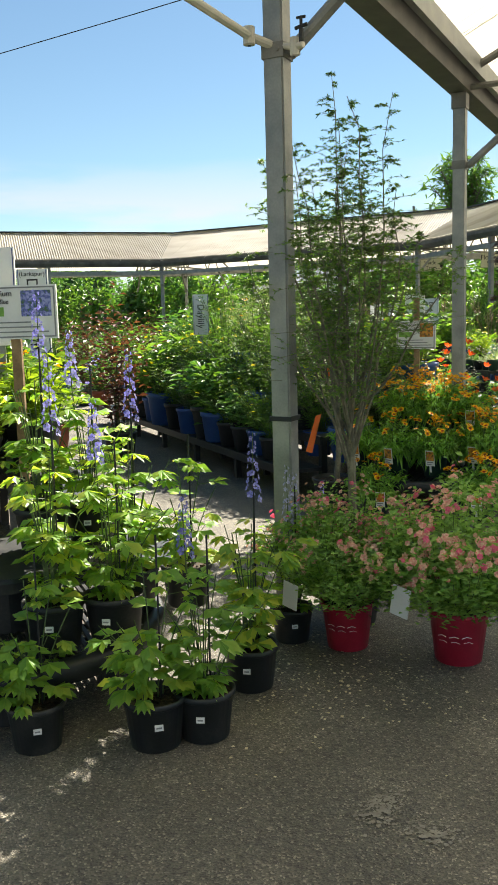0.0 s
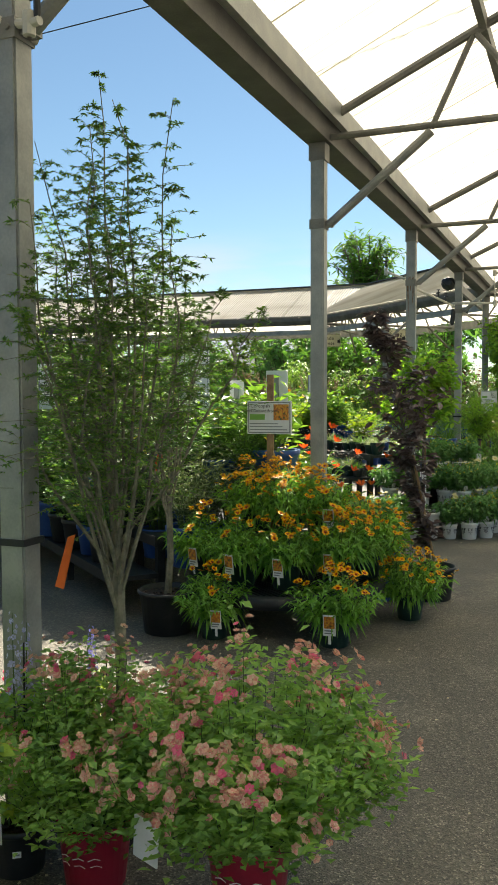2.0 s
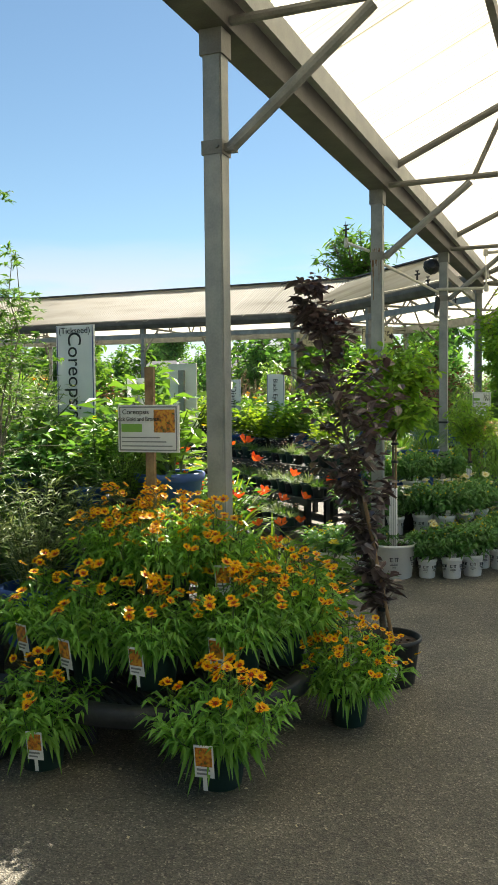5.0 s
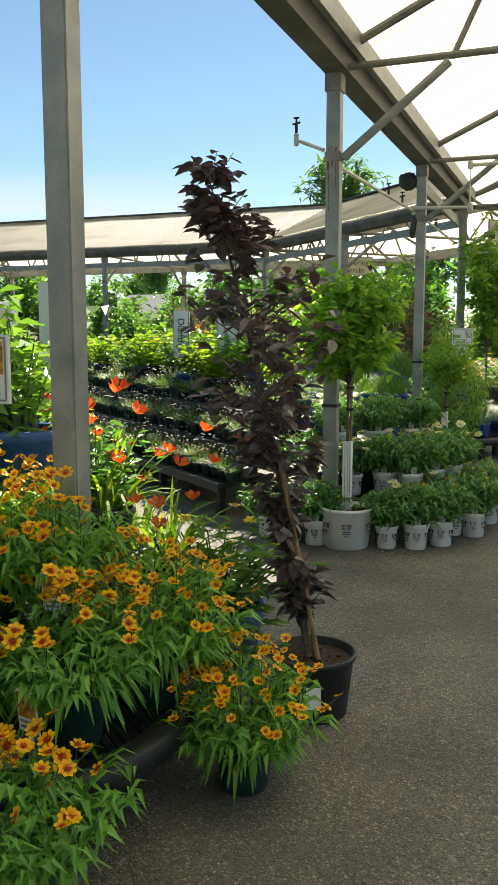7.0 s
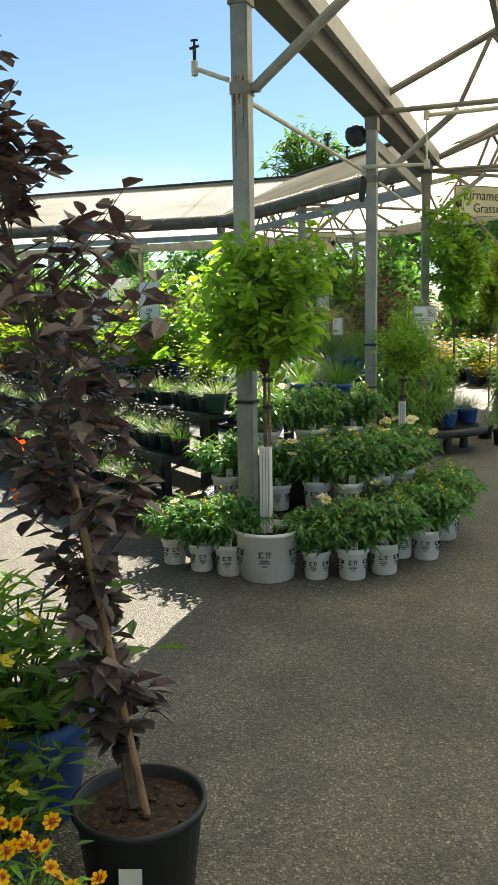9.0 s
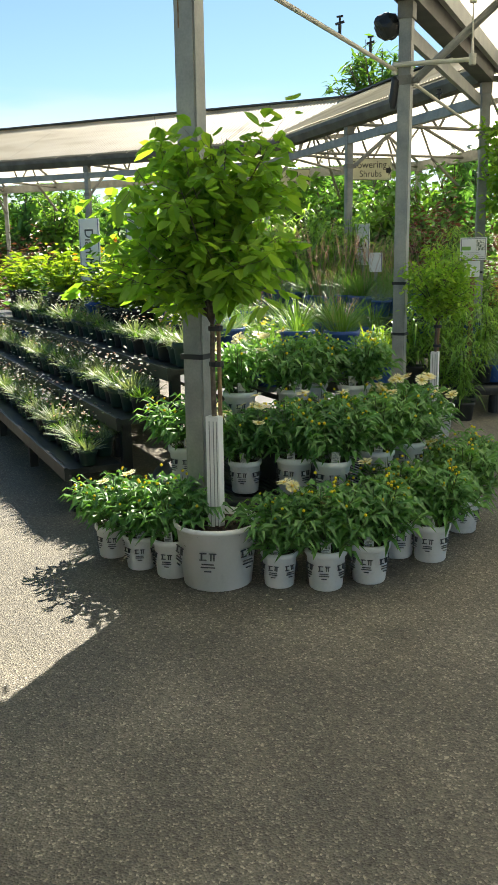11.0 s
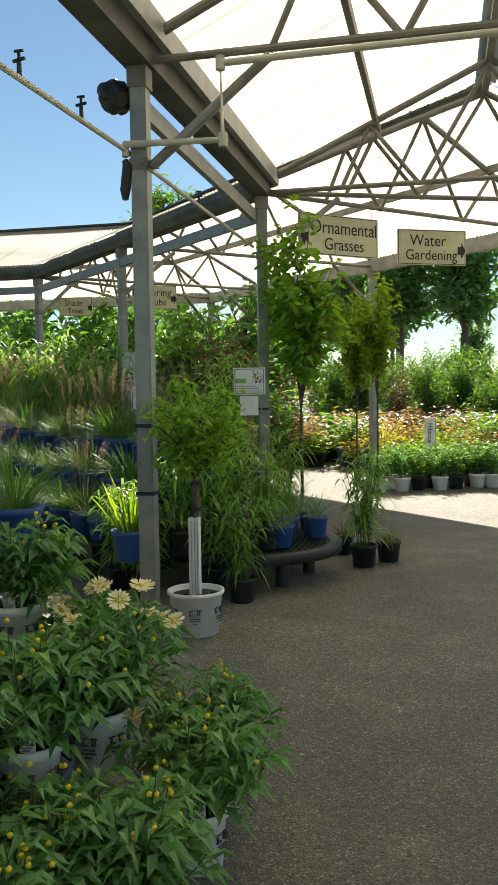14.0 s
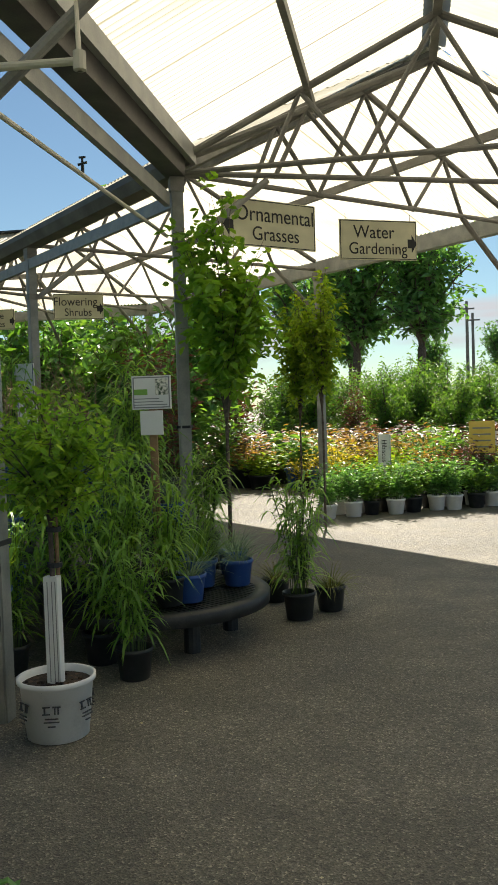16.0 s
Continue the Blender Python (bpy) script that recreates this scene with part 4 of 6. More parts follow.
def delphinium(seed, label="delphinium with lobed green leaves in a black pot", h=0.55, spikes=1, petal=None, n=9, pot_r=0.125, leaf=0.095, stick=True):
    rng = np.random.default_rng(seed)
    ob = thing("delphinium", label, "potted plant", group="delphiniums")
    make_pot(ob, pot_r, 0.21, BLACK_PLASTIC)
    price_sticker(ob, pot_r * 0.955, 0.12, rng.uniform(15, 40))
    lines = stems_of(rng, n, h, 0.18, 0.05, 0.18, 0.9)
    stem_part(lines, 0.0045, STEM, ob)
    pos, way = along(rng, lines, 6, 0.05, 1.0)
    g1 = Geo()
    g0 = Geo()
    for p, w in zip(pos, way):
        w = w / np.linalg.norm(w)
        q = p + w * rng.uniform(0.03, 0.09)
        g0.tube([p, q], 0.0017, 4, False)
        flat = np.array((w[0], w[1], 0))
        flat /= np.linalg.norm(flat) + 1e-9
        side = np.array((-flat[1], flat[0], 0))
        size = leaf * rng.uniform(0.45, 0.95)
        dip = rng.uniform(-0.5, 0.1)
        ways = [flat * math.cos(a) + side * math.sin(a) + np.array((0, 0, dip + rng.normal(0, 0.1))) for a in (-1.75, -0.95, -0.45, 0, 0.45, 0.95, 1.75)]
        g1.leaves(np.repeat(q[None], 7, 0), np.array(ways), size * np.array((0.6, 0.85, 0.95, 1.05, 0.95, 0.85, 0.6)), size * 0.42, rng, fold=0.05, droop=0.12, wide=0.62)
    part("stalk_cluster", g0, STEM, ob)
    part("foliage", g1, L_DELPH, ob)
    if stick:
        part("plant_stake", Geo().tube([(0.02, 0.02, 0.1), (0.025, 0.02, 0.2 + h * 1.05)], 0.004, 6), INK, ob)
    g2, g3 = Geo(), Geo()
    for _ in range(spikes):
        x, y = rng.normal(0, 0.05, 2)
        top = h * rng.uniform(1.15, 1.5) + 0.2
        foot = top - rng.uniform(0.2, 0.34)
        g2.tube([(x * 0.4, y * 0.4, 0.18), (x, y, foot), (x * 1.1, y * 1.1, top)], (0.004, 0.003, 0.0015), 5, False)
        k = 26
        s = np.linspace(0, 1, k)
        a = np.arange(k) * 2.4
        rr = 0.026 * (1 - 0.75 * s) + 0.004
        p3 = np.stack([x + rr * np.cos(a), y + rr * np.sin(a), foot + (top - foot) * s], axis=1)
        w3 = np.stack([np.cos(a), np.sin(a), np.full(k, 0.25)], axis=1)
        g3.daisies(p3, w3, 0.017 * (1 - 0.65 * s) + 0.003, 5, rng, 0.3, 0)
    if spikes:
        part("stalk_cluster", g2, STEM, ob)
        part("flower_cluster", g3, petal or F_BLUE, ob)
    return ob


def rose(seed, label="pink shrub rose in a red plastic pot"):
    rng = np.random.default_rng(seed)
    ob = thing("rose_bush", label, "potted rose", group="roses")
    pot = make_pot(ob, 0.135, 0.25, RED_PLASTIC, 0.78)
    for t in (-20, 5, 30):
        a = radians(t)
        part("pot_print", Geo().tube([(-0.022, 0, 0.012), (0.0, 0, 0.019), (0.02, 0, 0.014)], 0.0018, 4).tube([(-0.014, 0, -0.008), (0.008, 0, -0.004), (0.026, 0, -0.010)], 0.0014, 4), WHITE_PLASTIC, pot, m=pose(0.129 * math.sin(a), -0.129 * math.cos(a), 0.13, -6, 0, t))
    lines = stems_of(rng, 96, 0.72, 0.42, 0.07, 0.22, 1.0, bow=-0.25, seg=6)
    for ln in lines:
        ln[:, 2] -= 0.10 * (np.linspace(0, 1, len(ln)) ** 2) * (np.hypot(ln[-1, 0], ln[-1, 1]) / 0.4)
    stem_part(lines, 0.0018, STEM, ob)
    pos, way = along(rng, lines, 92, 0.15, 1.0)
    pos = pos + rng.normal(0, 0.035, pos.shape)
    g1 = Geo()
    g1.leaves(pos, way, rng.uniform(0.026, 0.046, len(pos)), rng.uniform(0.016, 0.027, len(pos)), rng, wide=0.5)
    part("foliage", g1, L_ROSE, ob)
    g2, g3 = Geo(), Geo()
    tips = [ln[-1] for ln in lines] + [ln[-2] for ln in lines[:26]]
    for k, tp in enumerate(tips):
        if k % 7 in (1, 3, 5):
            continue
        out = np.array((tp[0], tp[1], 0.25))
        for _ in range(rng.integers(5, 13)):
            p = tp + rng.normal(0, 0.028, 3) + out * 0.06
            w = out / np.linalg.norm(out) + rng.normal(0, 0.35, 3)
            r = rng.uniform(0.010, 0.019)
            gg = g3 if rng.uniform() < 0.12 else g2
            gg.daisies([p, p + w / np.linalg.norm(w) * r * 0.25, p + w / np.linalg.norm(w) * r * 0.45], [w, w + rng.normal(0, 0.2, 3), w], [r, r * 0.75, r * 0.45], 6, rng, 0.35, 0)
    part("flower_cluster", g2, F_PINK, ob, "faded pink and cream blooms")
    part("flower_cluster", g3, F_HOT, ob, "bright pink blooms")
    part("paper_tag", Geo().box((-0.042, -0.002, -0.075), (0.042, 0.002, 0.075)), SIGN_WHITE, ob, "white paper care tag", m=pose(-0.16, -0.36, 0.36, 14, 14, -8))
    return ob


def initials(parent, r, h, big=1.0):
    """Plain dark marks that stand for the grower's printed logo on a white pot."""
    for t in (-38, 14, 72, 140, 215):
        a = radians(t)
        z = h * 0.58
        rr = r * 0.985
        m = pose(rr * math.sin(a), -rr * math.cos(a), z, -7, 0, t)
        s = 0.026 * big
        gg = Geo()
        for x0, x1, z0, z1 in ((-0.95, -0.15, -0.30, -0.18), (-0.95, -0.15, 0.42, 0.54), (-0.80, -0.62, -0.18, 0.42), (0.1, 0.95, 0.42, 0.54), (0.28, 0.42, -0.3, 0.42), (0.62, 0.76, -0.3, 0.42)):
            gg.box((s * x0, -0.003, s * z0), (s * x1, 0.002, s * z1))
        for zz, ww in ((-0.72, 0.7), (-1.05, 0.8), (-1.5, 0.4)):
            gg.box((-s * ww, -0.003, s * zz - s * 0.06), (s * ww, 0.002, s * zz + s * 0.06))
        part("pot_print", gg, PRINT_INK, parent, "grey printed lettering", m=m)


def shasta(seed, bloom=0, buds=12, label="shasta daisy with dark leaves and yellow buds in a white pot"):
    rng = np.random.default_rng(seed)
    ob = thing("shasta_daisy", label, "potted plant", group="daisies in white pots")
    pot = make_pot(ob, 0.074, 0.155, WHITE_PLASTIC, 0.84, soil=0.015)
    initials(pot, 0.072, 0.155, 0.9)
    lines = stems_of(rng, 40, 0.31, 0.135, 0.05, 0.14, 1.0, bow=-0.1)
    stem_part(lines, 0.0022, STEM, ob)
    pos, way = along(rng, lines, 13, 0.15, 0.98)
    g1 = Geo()
    g1.leaves(pos, way, rng.uniform(0.06, 0.115, len(pos)), rng.uniform(0.017, 0.028, len(pos)), rng, droop=0.4, wide=0.62)
    part("foliage", g1, L_DARK, ob)
    tips = np.array([ln[-1] for ln in lines])
    order = rng.permutation(len(tips))
    g2 = Geo()
    for p in tips[order[:buds]]:
        g2.lathe([(0, -0.006), (0.0055, -0.003), (0.006, 0.002), (0.002, 0.006), (0, 0.0065)], 7, p + (0, 0, 0.02))
    part("bud_cluster", g2, F_YELLOW, ob)
    if bloom:
        g3 = Geo()
        pts = tips[order[buds:buds + bloom]] + (0, 0, 0.05)
        g3.daisies(pts, np.stack([rng.normal(0, 0.3, bloom), rng.normal(-0.3, 0.3, bloom), np.ones(bloom)], axis=1)[:len(pts)], 0.032, 16, rng, 0.12, 0.25)
        part("flower_cluster", g3, F_CREAM, ob, "cream daisies with yellow centres")
    care_tag(ob, 0.02, -0.055, 0.15, rng.uniform(-15, 15), 10, 0.035, 0.05, PHOTO_WHITE)
    return ob


def tuft(seed, name, label, group, pot_r, pot_h, pot_mat, n, length, width, mat, droop=0.5, up=1.3, flower=None, nf=0, seg=4, fr=0.012):
    """Grass-like plants: arching blades from a pot."""
    rng = np.random.default_rng(seed)
    ob = thing(name, label, "potted plant", group=group)
    make_pot(ob, pot_r, pot_h, pot_mat, soil=0)
    a = rng.uniform(0, 2 * math.pi, n)
    k = np.sqrt(rng.uniform(0, 1, n))
    pos = np.stack([np.cos(a) * k * pot_r * 0.6, np.sin(a) * k * pot_r * 0.6, np.full(n, pot_h - 0.02)], axis=1)
    way = np.stack([np.cos(a) * k, np.sin(a) * k, up * rng.uniform(0.5, 1.2, n)], axis=1)
    g1 = Geo()
    g1.blades(pos, way, length * rng.uniform(0.55, 1.0, n), width, rng, droop * rng.uniform(0.4, 1.2, n), seg)
    part("foliage", g1, mat, ob)
    if flower and nf:
        g2 = Geo()
        a = rng.uniform(0, 2 * math.pi, nf)
        k = np.sqrt(rng.uniform(0, 1, nf))
        z = pot_h + length * rng.uniform(0.55, 0.85, nf)
        p = np.stack([np.cos(a) * k * length * 0.55, np.sin(a) * k * length * 0.55, z], axis=1)
        g2.daisies(p, np.stack([np.cos(a) * 0.4, np.sin(a) * 0.4 - 0.3, np.ones(nf)], axis=1), fr, 6, rng, 0.9 if fr > 0.03 else 0.4, 0.2)
        part("flower_cluster", g2, flower, ob)
    return ob


def plumes(ob, rng, n, h, spread, mat=None):
    g1 = Geo()
    for _ in range(n):
        a, k = rng.uniform(0, 6.28), rng.uniform(0.2, 1)
        x, y = math.cos(a) * spread * k, math.sin(a) * spread * k
        hh = h * rng.uniform(0.8, 1.05)
        g1.tube([(x * 0.2, y * 0.2, 0.2), (x * 0.7, y * 0.7, hh * 0.8), (x, y, hh)], 0.0016, 4, False)
        s = np.linspace(0, 1, 24)
        b = np.arange(24) * 2.4
        pos = np.stack([x * (0.75 + 0.3 * s), y * (0.75 + 0.3 * s), hh * (0.84 + 0.2 * s)], axis=1)
        g1.leaves(pos, np.stack([np.cos(b), np.sin(b), np.full(24, 0.8)], axis=1), 0.028, 0.004, rng)
    part("plume_cluster", g1, mat or L_TAN, ob)


def bushy(seed, name, label, group, pot, n, h, spread, per, leaf, mat, flower=None, nf=0, fr=0.02, petals=6, stem=None, jitter=0.03, category="potted plant", wide=0.5, width=0.45):
    """A leafy potted plant. pot: radius, height, material."""
    rng = np.random.default_rng(seed)
    ob = thing(name, label, category, group=group)
    make_pot(ob, *pot, soil=0)
    lines = stems_of(rng, n, h, spread, pot[0] * 0.5, pot[1] - 0.03, 0.9)
    stem_part(lines, 0.003, stem or STEM, ob)
    pos, way = along(rng, lines, per, 0.15, 1.0)
    pos = pos + rng.normal(0, jitter, pos.shape)
    g1 = Geo()
    ln = leaf * rng.uniform(0.6, 1.15, len(pos))
    g1.leaves(pos, way, ln, ln * width, rng, wide=wide)
    part("foliage", g1, mat, ob)
    if flower and nf:
        tips = np.array([l[-1] for l in lines])[rng.integers(0, n, nf)] + rng.normal(0, spread * 0.12, (nf, 3)) + (0, 0, 0.03)
        g2 = Geo()
        g2.daisies(tips, np.stack([rng.normal(0, 0.4, nf), rng.normal(0, 0.4, nf), np.ones(nf)], axis=1), fr, petals, rng, 0.3, 0.25)
        part("flower_cluster", g2, flower, ob)
    return ob


def crown_lines(rng, base, limbs, centre, rx, rz, r0, twigs=6, up=0.35):
    """Limbs from base into an ellipsoid, with twigs: returns limbs and twigs as polylines."""
    big, small = [], []
    for i in range(limbs):
        a = i * 2.4 + rng.normal(0, 0.25)
        k = math.sqrt((i + 0.5) / limbs)
        zf = rng.uniform(-0.35, 1.0)
        rad = math.sqrt(max(0.05, 1 - zf * zf)) * (0.35 + 0.6 * k)
        tip = np.array(centre) + (rx * rad * math.cos(a), rx * rad * math.sin(a), rz * zf)
        s = np.linspace(0, 1, 7)[:, None]
        b = np.array(base)
        ln = b * (1 - s) + tip * s
        out = np.array((math.cos(a), math.sin(a), 0))
        ln = ln - out * rx * 0.2 * np.sin(s * math.pi) + rng.normal(0, 0.02 * rx, (7, 3)) * s
        big.append(ln)
        for _ in range(twigs):
            q = rng.uniform(0.35, 0.98)
            j = min(int(q * 6), 5)
            p = ln[j] + (ln[j + 1] - ln[j]) * (q * 6 - j)
            d = rng.normal(0, 1, 3)
            d /= np.linalg.norm(d)
            d = d + out * 0.5 + np.array((0, 0, up))
            d /= np.linalg.norm(d)
            e = p + d * rng.uniform(0.12, 0.34) * rx * 1.3
            small.append(np.array([p, (p + e) / 2 + rng.normal(0, 0.015, 3), e]))
    return big, small


def tree(name, label, seed, base_z, trunk_h, trunk_r, centre_z, rx, rz, limbs, twigs, per, leaf, mat, category="tree", bark=None, group="", width=0.45, droop=0.15, lean=(0, 0), up=0.35, spread=0.03, oval=False):
    """Tapered trunk, limbs, twigs and a crown of single leaves."""
    rng = np.random.default_rng(seed)
    ob = thing(name, label, category, group=group)
    bark = bark or BARK
    top = np.array((lean[0], lean[1], base_z + trunk_h))
    g0 = Geo()
    s = np.linspace(0, 1, 6)[:, None]
    g0.tube(np.array((0, 0, base_z)) * (1 - s) + top * s + rng.normal(0, trunk_r * 0.25, (6, 3)) * np.sin(s * math.pi), np.linspace(trunk_r, trunk_r * 0.7, 6), 9)
    part("trunk", g0, bark, ob)
    big, small = crown_lines(rng, top, limbs, (lean[0] * 1.5, lean[1] * 1.5, centre_z), rx, rz, trunk_r, twigs, up)
    g1 = Geo()
    for ln in big:
        g1.tube(ln, np.linspace(trunk_r * 0.5, trunk_r * 0.08, len(ln)), 5, False)
    part("limb_cluster", g1, bark, ob)
    g2 = Geo()
    for ln in small:
        g2.tube(ln, np.linspace(trunk_r * 0.12, trunk_r * 0.04, len(ln)), 3, False)
    part("twig_cluster", g2, bark, ob)
    pos, way = along(rng, small, per, 0.1, 1.0)
    pos = pos + rng.normal(0, spread, pos.shape)
    way[:, 2] += rng.uniform(-1.1, 0.5, len(way))
    g3 = Geo()
    ln = leaf * rng.uniform(0.6, 1.15, len(pos))
    g3.leaves(pos, way, ln, ln * width, rng, droop=droop, oval=oval)
    part("crown", g3, mat, ob)
    return ob


class Stock:
    """A few plants of one kind; each call of put() stands one more of them somewhere."""

    def __init__(self, *kinds, seed=0):
        self.kinds, self.used, self.rng, self.k = kinds, set(), random.Random(seed), 0

    def put(self, x, y, z=0.0, s=1.0, turn=None, which=None, flat=1.0):
        i = self.k % len(self.kinds) if which is None else which
        self.k += 1
        m = pose(x, y, z, 0, 0, self.rng.uniform(0, 360) if turn is None else turn) @ Matrix.Diagonal((s, s, s * flat, 1))
        if i in self.used:
            return copy_thing(self.kinds[i], m)
        self.used.add(i)
        self.kinds[i].matrix_basis = m
        return self.kinds[i]


# ---- plants: beside the walk ----
rose_stock = Stock(rose(11), rose(12))
rose_stock.put(-1.07, 3.31, 0, 0.95, 0, 0)
rose_stock.put(-0.53, 3.36, 0, 1.04, 0, 1)

del_low = Stock(delphinium(21, h=0.62, spikes=0, n=7, leaf=0.12), delphinium(22, h=0.62, spikes=1, n=10, leaf=0.105), delphinium(23, "delphinium with pale lilac flower spikes in a black pot", 0.7, 2, F_LILAC, n=10, leaf=0.10), delphinium(24, h=0.75, spikes=1, n=13, leaf=0.12))
for x, y, s, w in ((-1.80, 1.86, 0.9, 0), (-1.39, 2.07, 1.08, 0), (-1.25, 2.21, 0.95, 1), (-1.29, 2.69, 0.95, 3), (-1.36, 3.28, 0.85, 2), (-1.38, 3.86, 0.72, 1)):
    del_low.put(x, y, 0, s, del_low.rng.uniform(-12, 12), w)
for x, y, w in ((-1.89, 2.10, 3), (-1.71, 2.27, 1), (-1.87, 2.62, 3), (-1.68, 2.80, 0), (-2.50, 1.85, 2)):
    del_low.put(x, y, 0.30, 1.05, del_low.rng.uniform(-12, 12), w)
for x, y, w in ((-2.28, 2.5, 3), (-2.55, 2.3, 2), (-2.15, 2.7, 1)):
    del_low.put(x, y, 0.58, 1.05, del_low.rng.uniform(-12, 12), w)

core = Stock(coreopsis(31, flowers=38, small=0.024), coreopsis(32, flowers=52, small=0.023), coreopsis(33, flowers=20, small=0.024), coreopsis(34, "coreopsis topped with many golden flowers in a green pot", 120, 1.0, F_GOLD, 0.019, h=0.39, tag=False))
for x, y, s, w in ((-1.88, 6.10, 1.05, 2), (-1.07, 6.21, 1.15, 0), (-0.74, 7.05, 1.05, 3)):
    core.put(x, y, 0, s, core.rng.uniform(-22, 22), w)
for x, y, w in ((-1.80, 6.40, 2), (-1.48, 6.42, 1), (-1.16, 6.62, 1), (-1.05, 6.98, 3), (-2.15, 6.55, 2)):
    core.put(x, y, 0.30, 1.08, core.rng.uniform(-22, 22), w)
for x, y, w in ((-1.83, 6.78, 3), (-1.56, 6.72, 3), (-1.36, 6.86, 2), (-1.75, 7.08, 3)):
    core.put(x, y, 0.58, 1.05, core.rng.uniform(-22, 22), w)

lily = Stock(tuft(41, "daylily", "daylily with arching lime blades and orange-red flowers", "daylilies", 0.10, 0.18, BLACK_PLASTIC, 60, 0.5, 0.016, L_LIME, 0.7, 1.4, F_RED, 6, 5, 0.034))
lily.put(-1.33, 7.36, 0.30, 1.15)
lily.put(-1.95, 7.75, 0.57, 0.9)
ysm = Stock(bushy(45, "coreopsis", "low coreopsis with small pale yellow flowers", "yellow coreopsis", (0.085, 0.14, BLUE_PLASTIC), 26, 0.2, 0.12, 16, 0.06, L_MID, F_YELLOW, 14, 0.014, width=0.28))
ysm.put(-1.08, 7.55, 0.0, 1.55)
ysm.put(-1.22, 7.95, 0.0, 1.6)

daisy = Stock(shasta(51, 1, 16), shasta(52, 0, 20), shasta(53, 3, 10, "shasta daisy with a few cream flowers in a white pot"), shasta(54, 12, 4, "shasta daisy topped with cream flowers in a white pot"))
for x, y, w in ((-1.92, 10.67, 1), (-1.69, 10.58, 0), (-1.49, 10.55, 0), (-0.96, 10.63, 2), (-0.75, 10.69, 0), (-0.59, 10.85, 1), (-0.56, 11.24, 0), (-0.39, 11.25, 1), (-0.335, 11.78, 0), (-0.42, 12.15, 1)):
    daisy.put(x - 0.03, y, 0, 1.12, daisy.rng.uniform(-25, 25), w)
for x, y, w in ((-1.76, 11.19, 1), (-1.345, 11.08, 3), (-1.10, 11.17, 0), (-0.89, 11.17, 1), (-0.75, 11.48, 0), (-0.65, 11.76, 2), (-0.74, 12.05, 3), (-0.98, 11.42, 0)):
    daisy.put(x - 0.03, y, 0.30, 1.12, daisy.rng.uniform(-25, 25), w)
for x, y, w in ((-1.56, 11.46, 3), (-1.31, 11.66, 0), (-1.04, 11.95, 1), (-1.3, 11.93, 0)):
    daisy.put(x - 0.02, y, 0.58, 1.1, daisy.rng.uniform(-25, 25), w)


# ---- small trees beside the walk ----
def potted(ob, r, h, mat, print_it=False):
    p = make_pot(ob, r, h, mat, 0.82, 0.009, soil=0.035)
    if print_it:
        initials(p, r * 0.99, h, 1.6)
    return p


def ties(ob, x, y, zs):
    for z in zs:
        part("tree_tie", Geo().lathe([(0.028, -0.012), (0.034, -0.01), (0.034, 0.01), (0.028, 0.012)], 10, (x, y, z)), INK, ob)


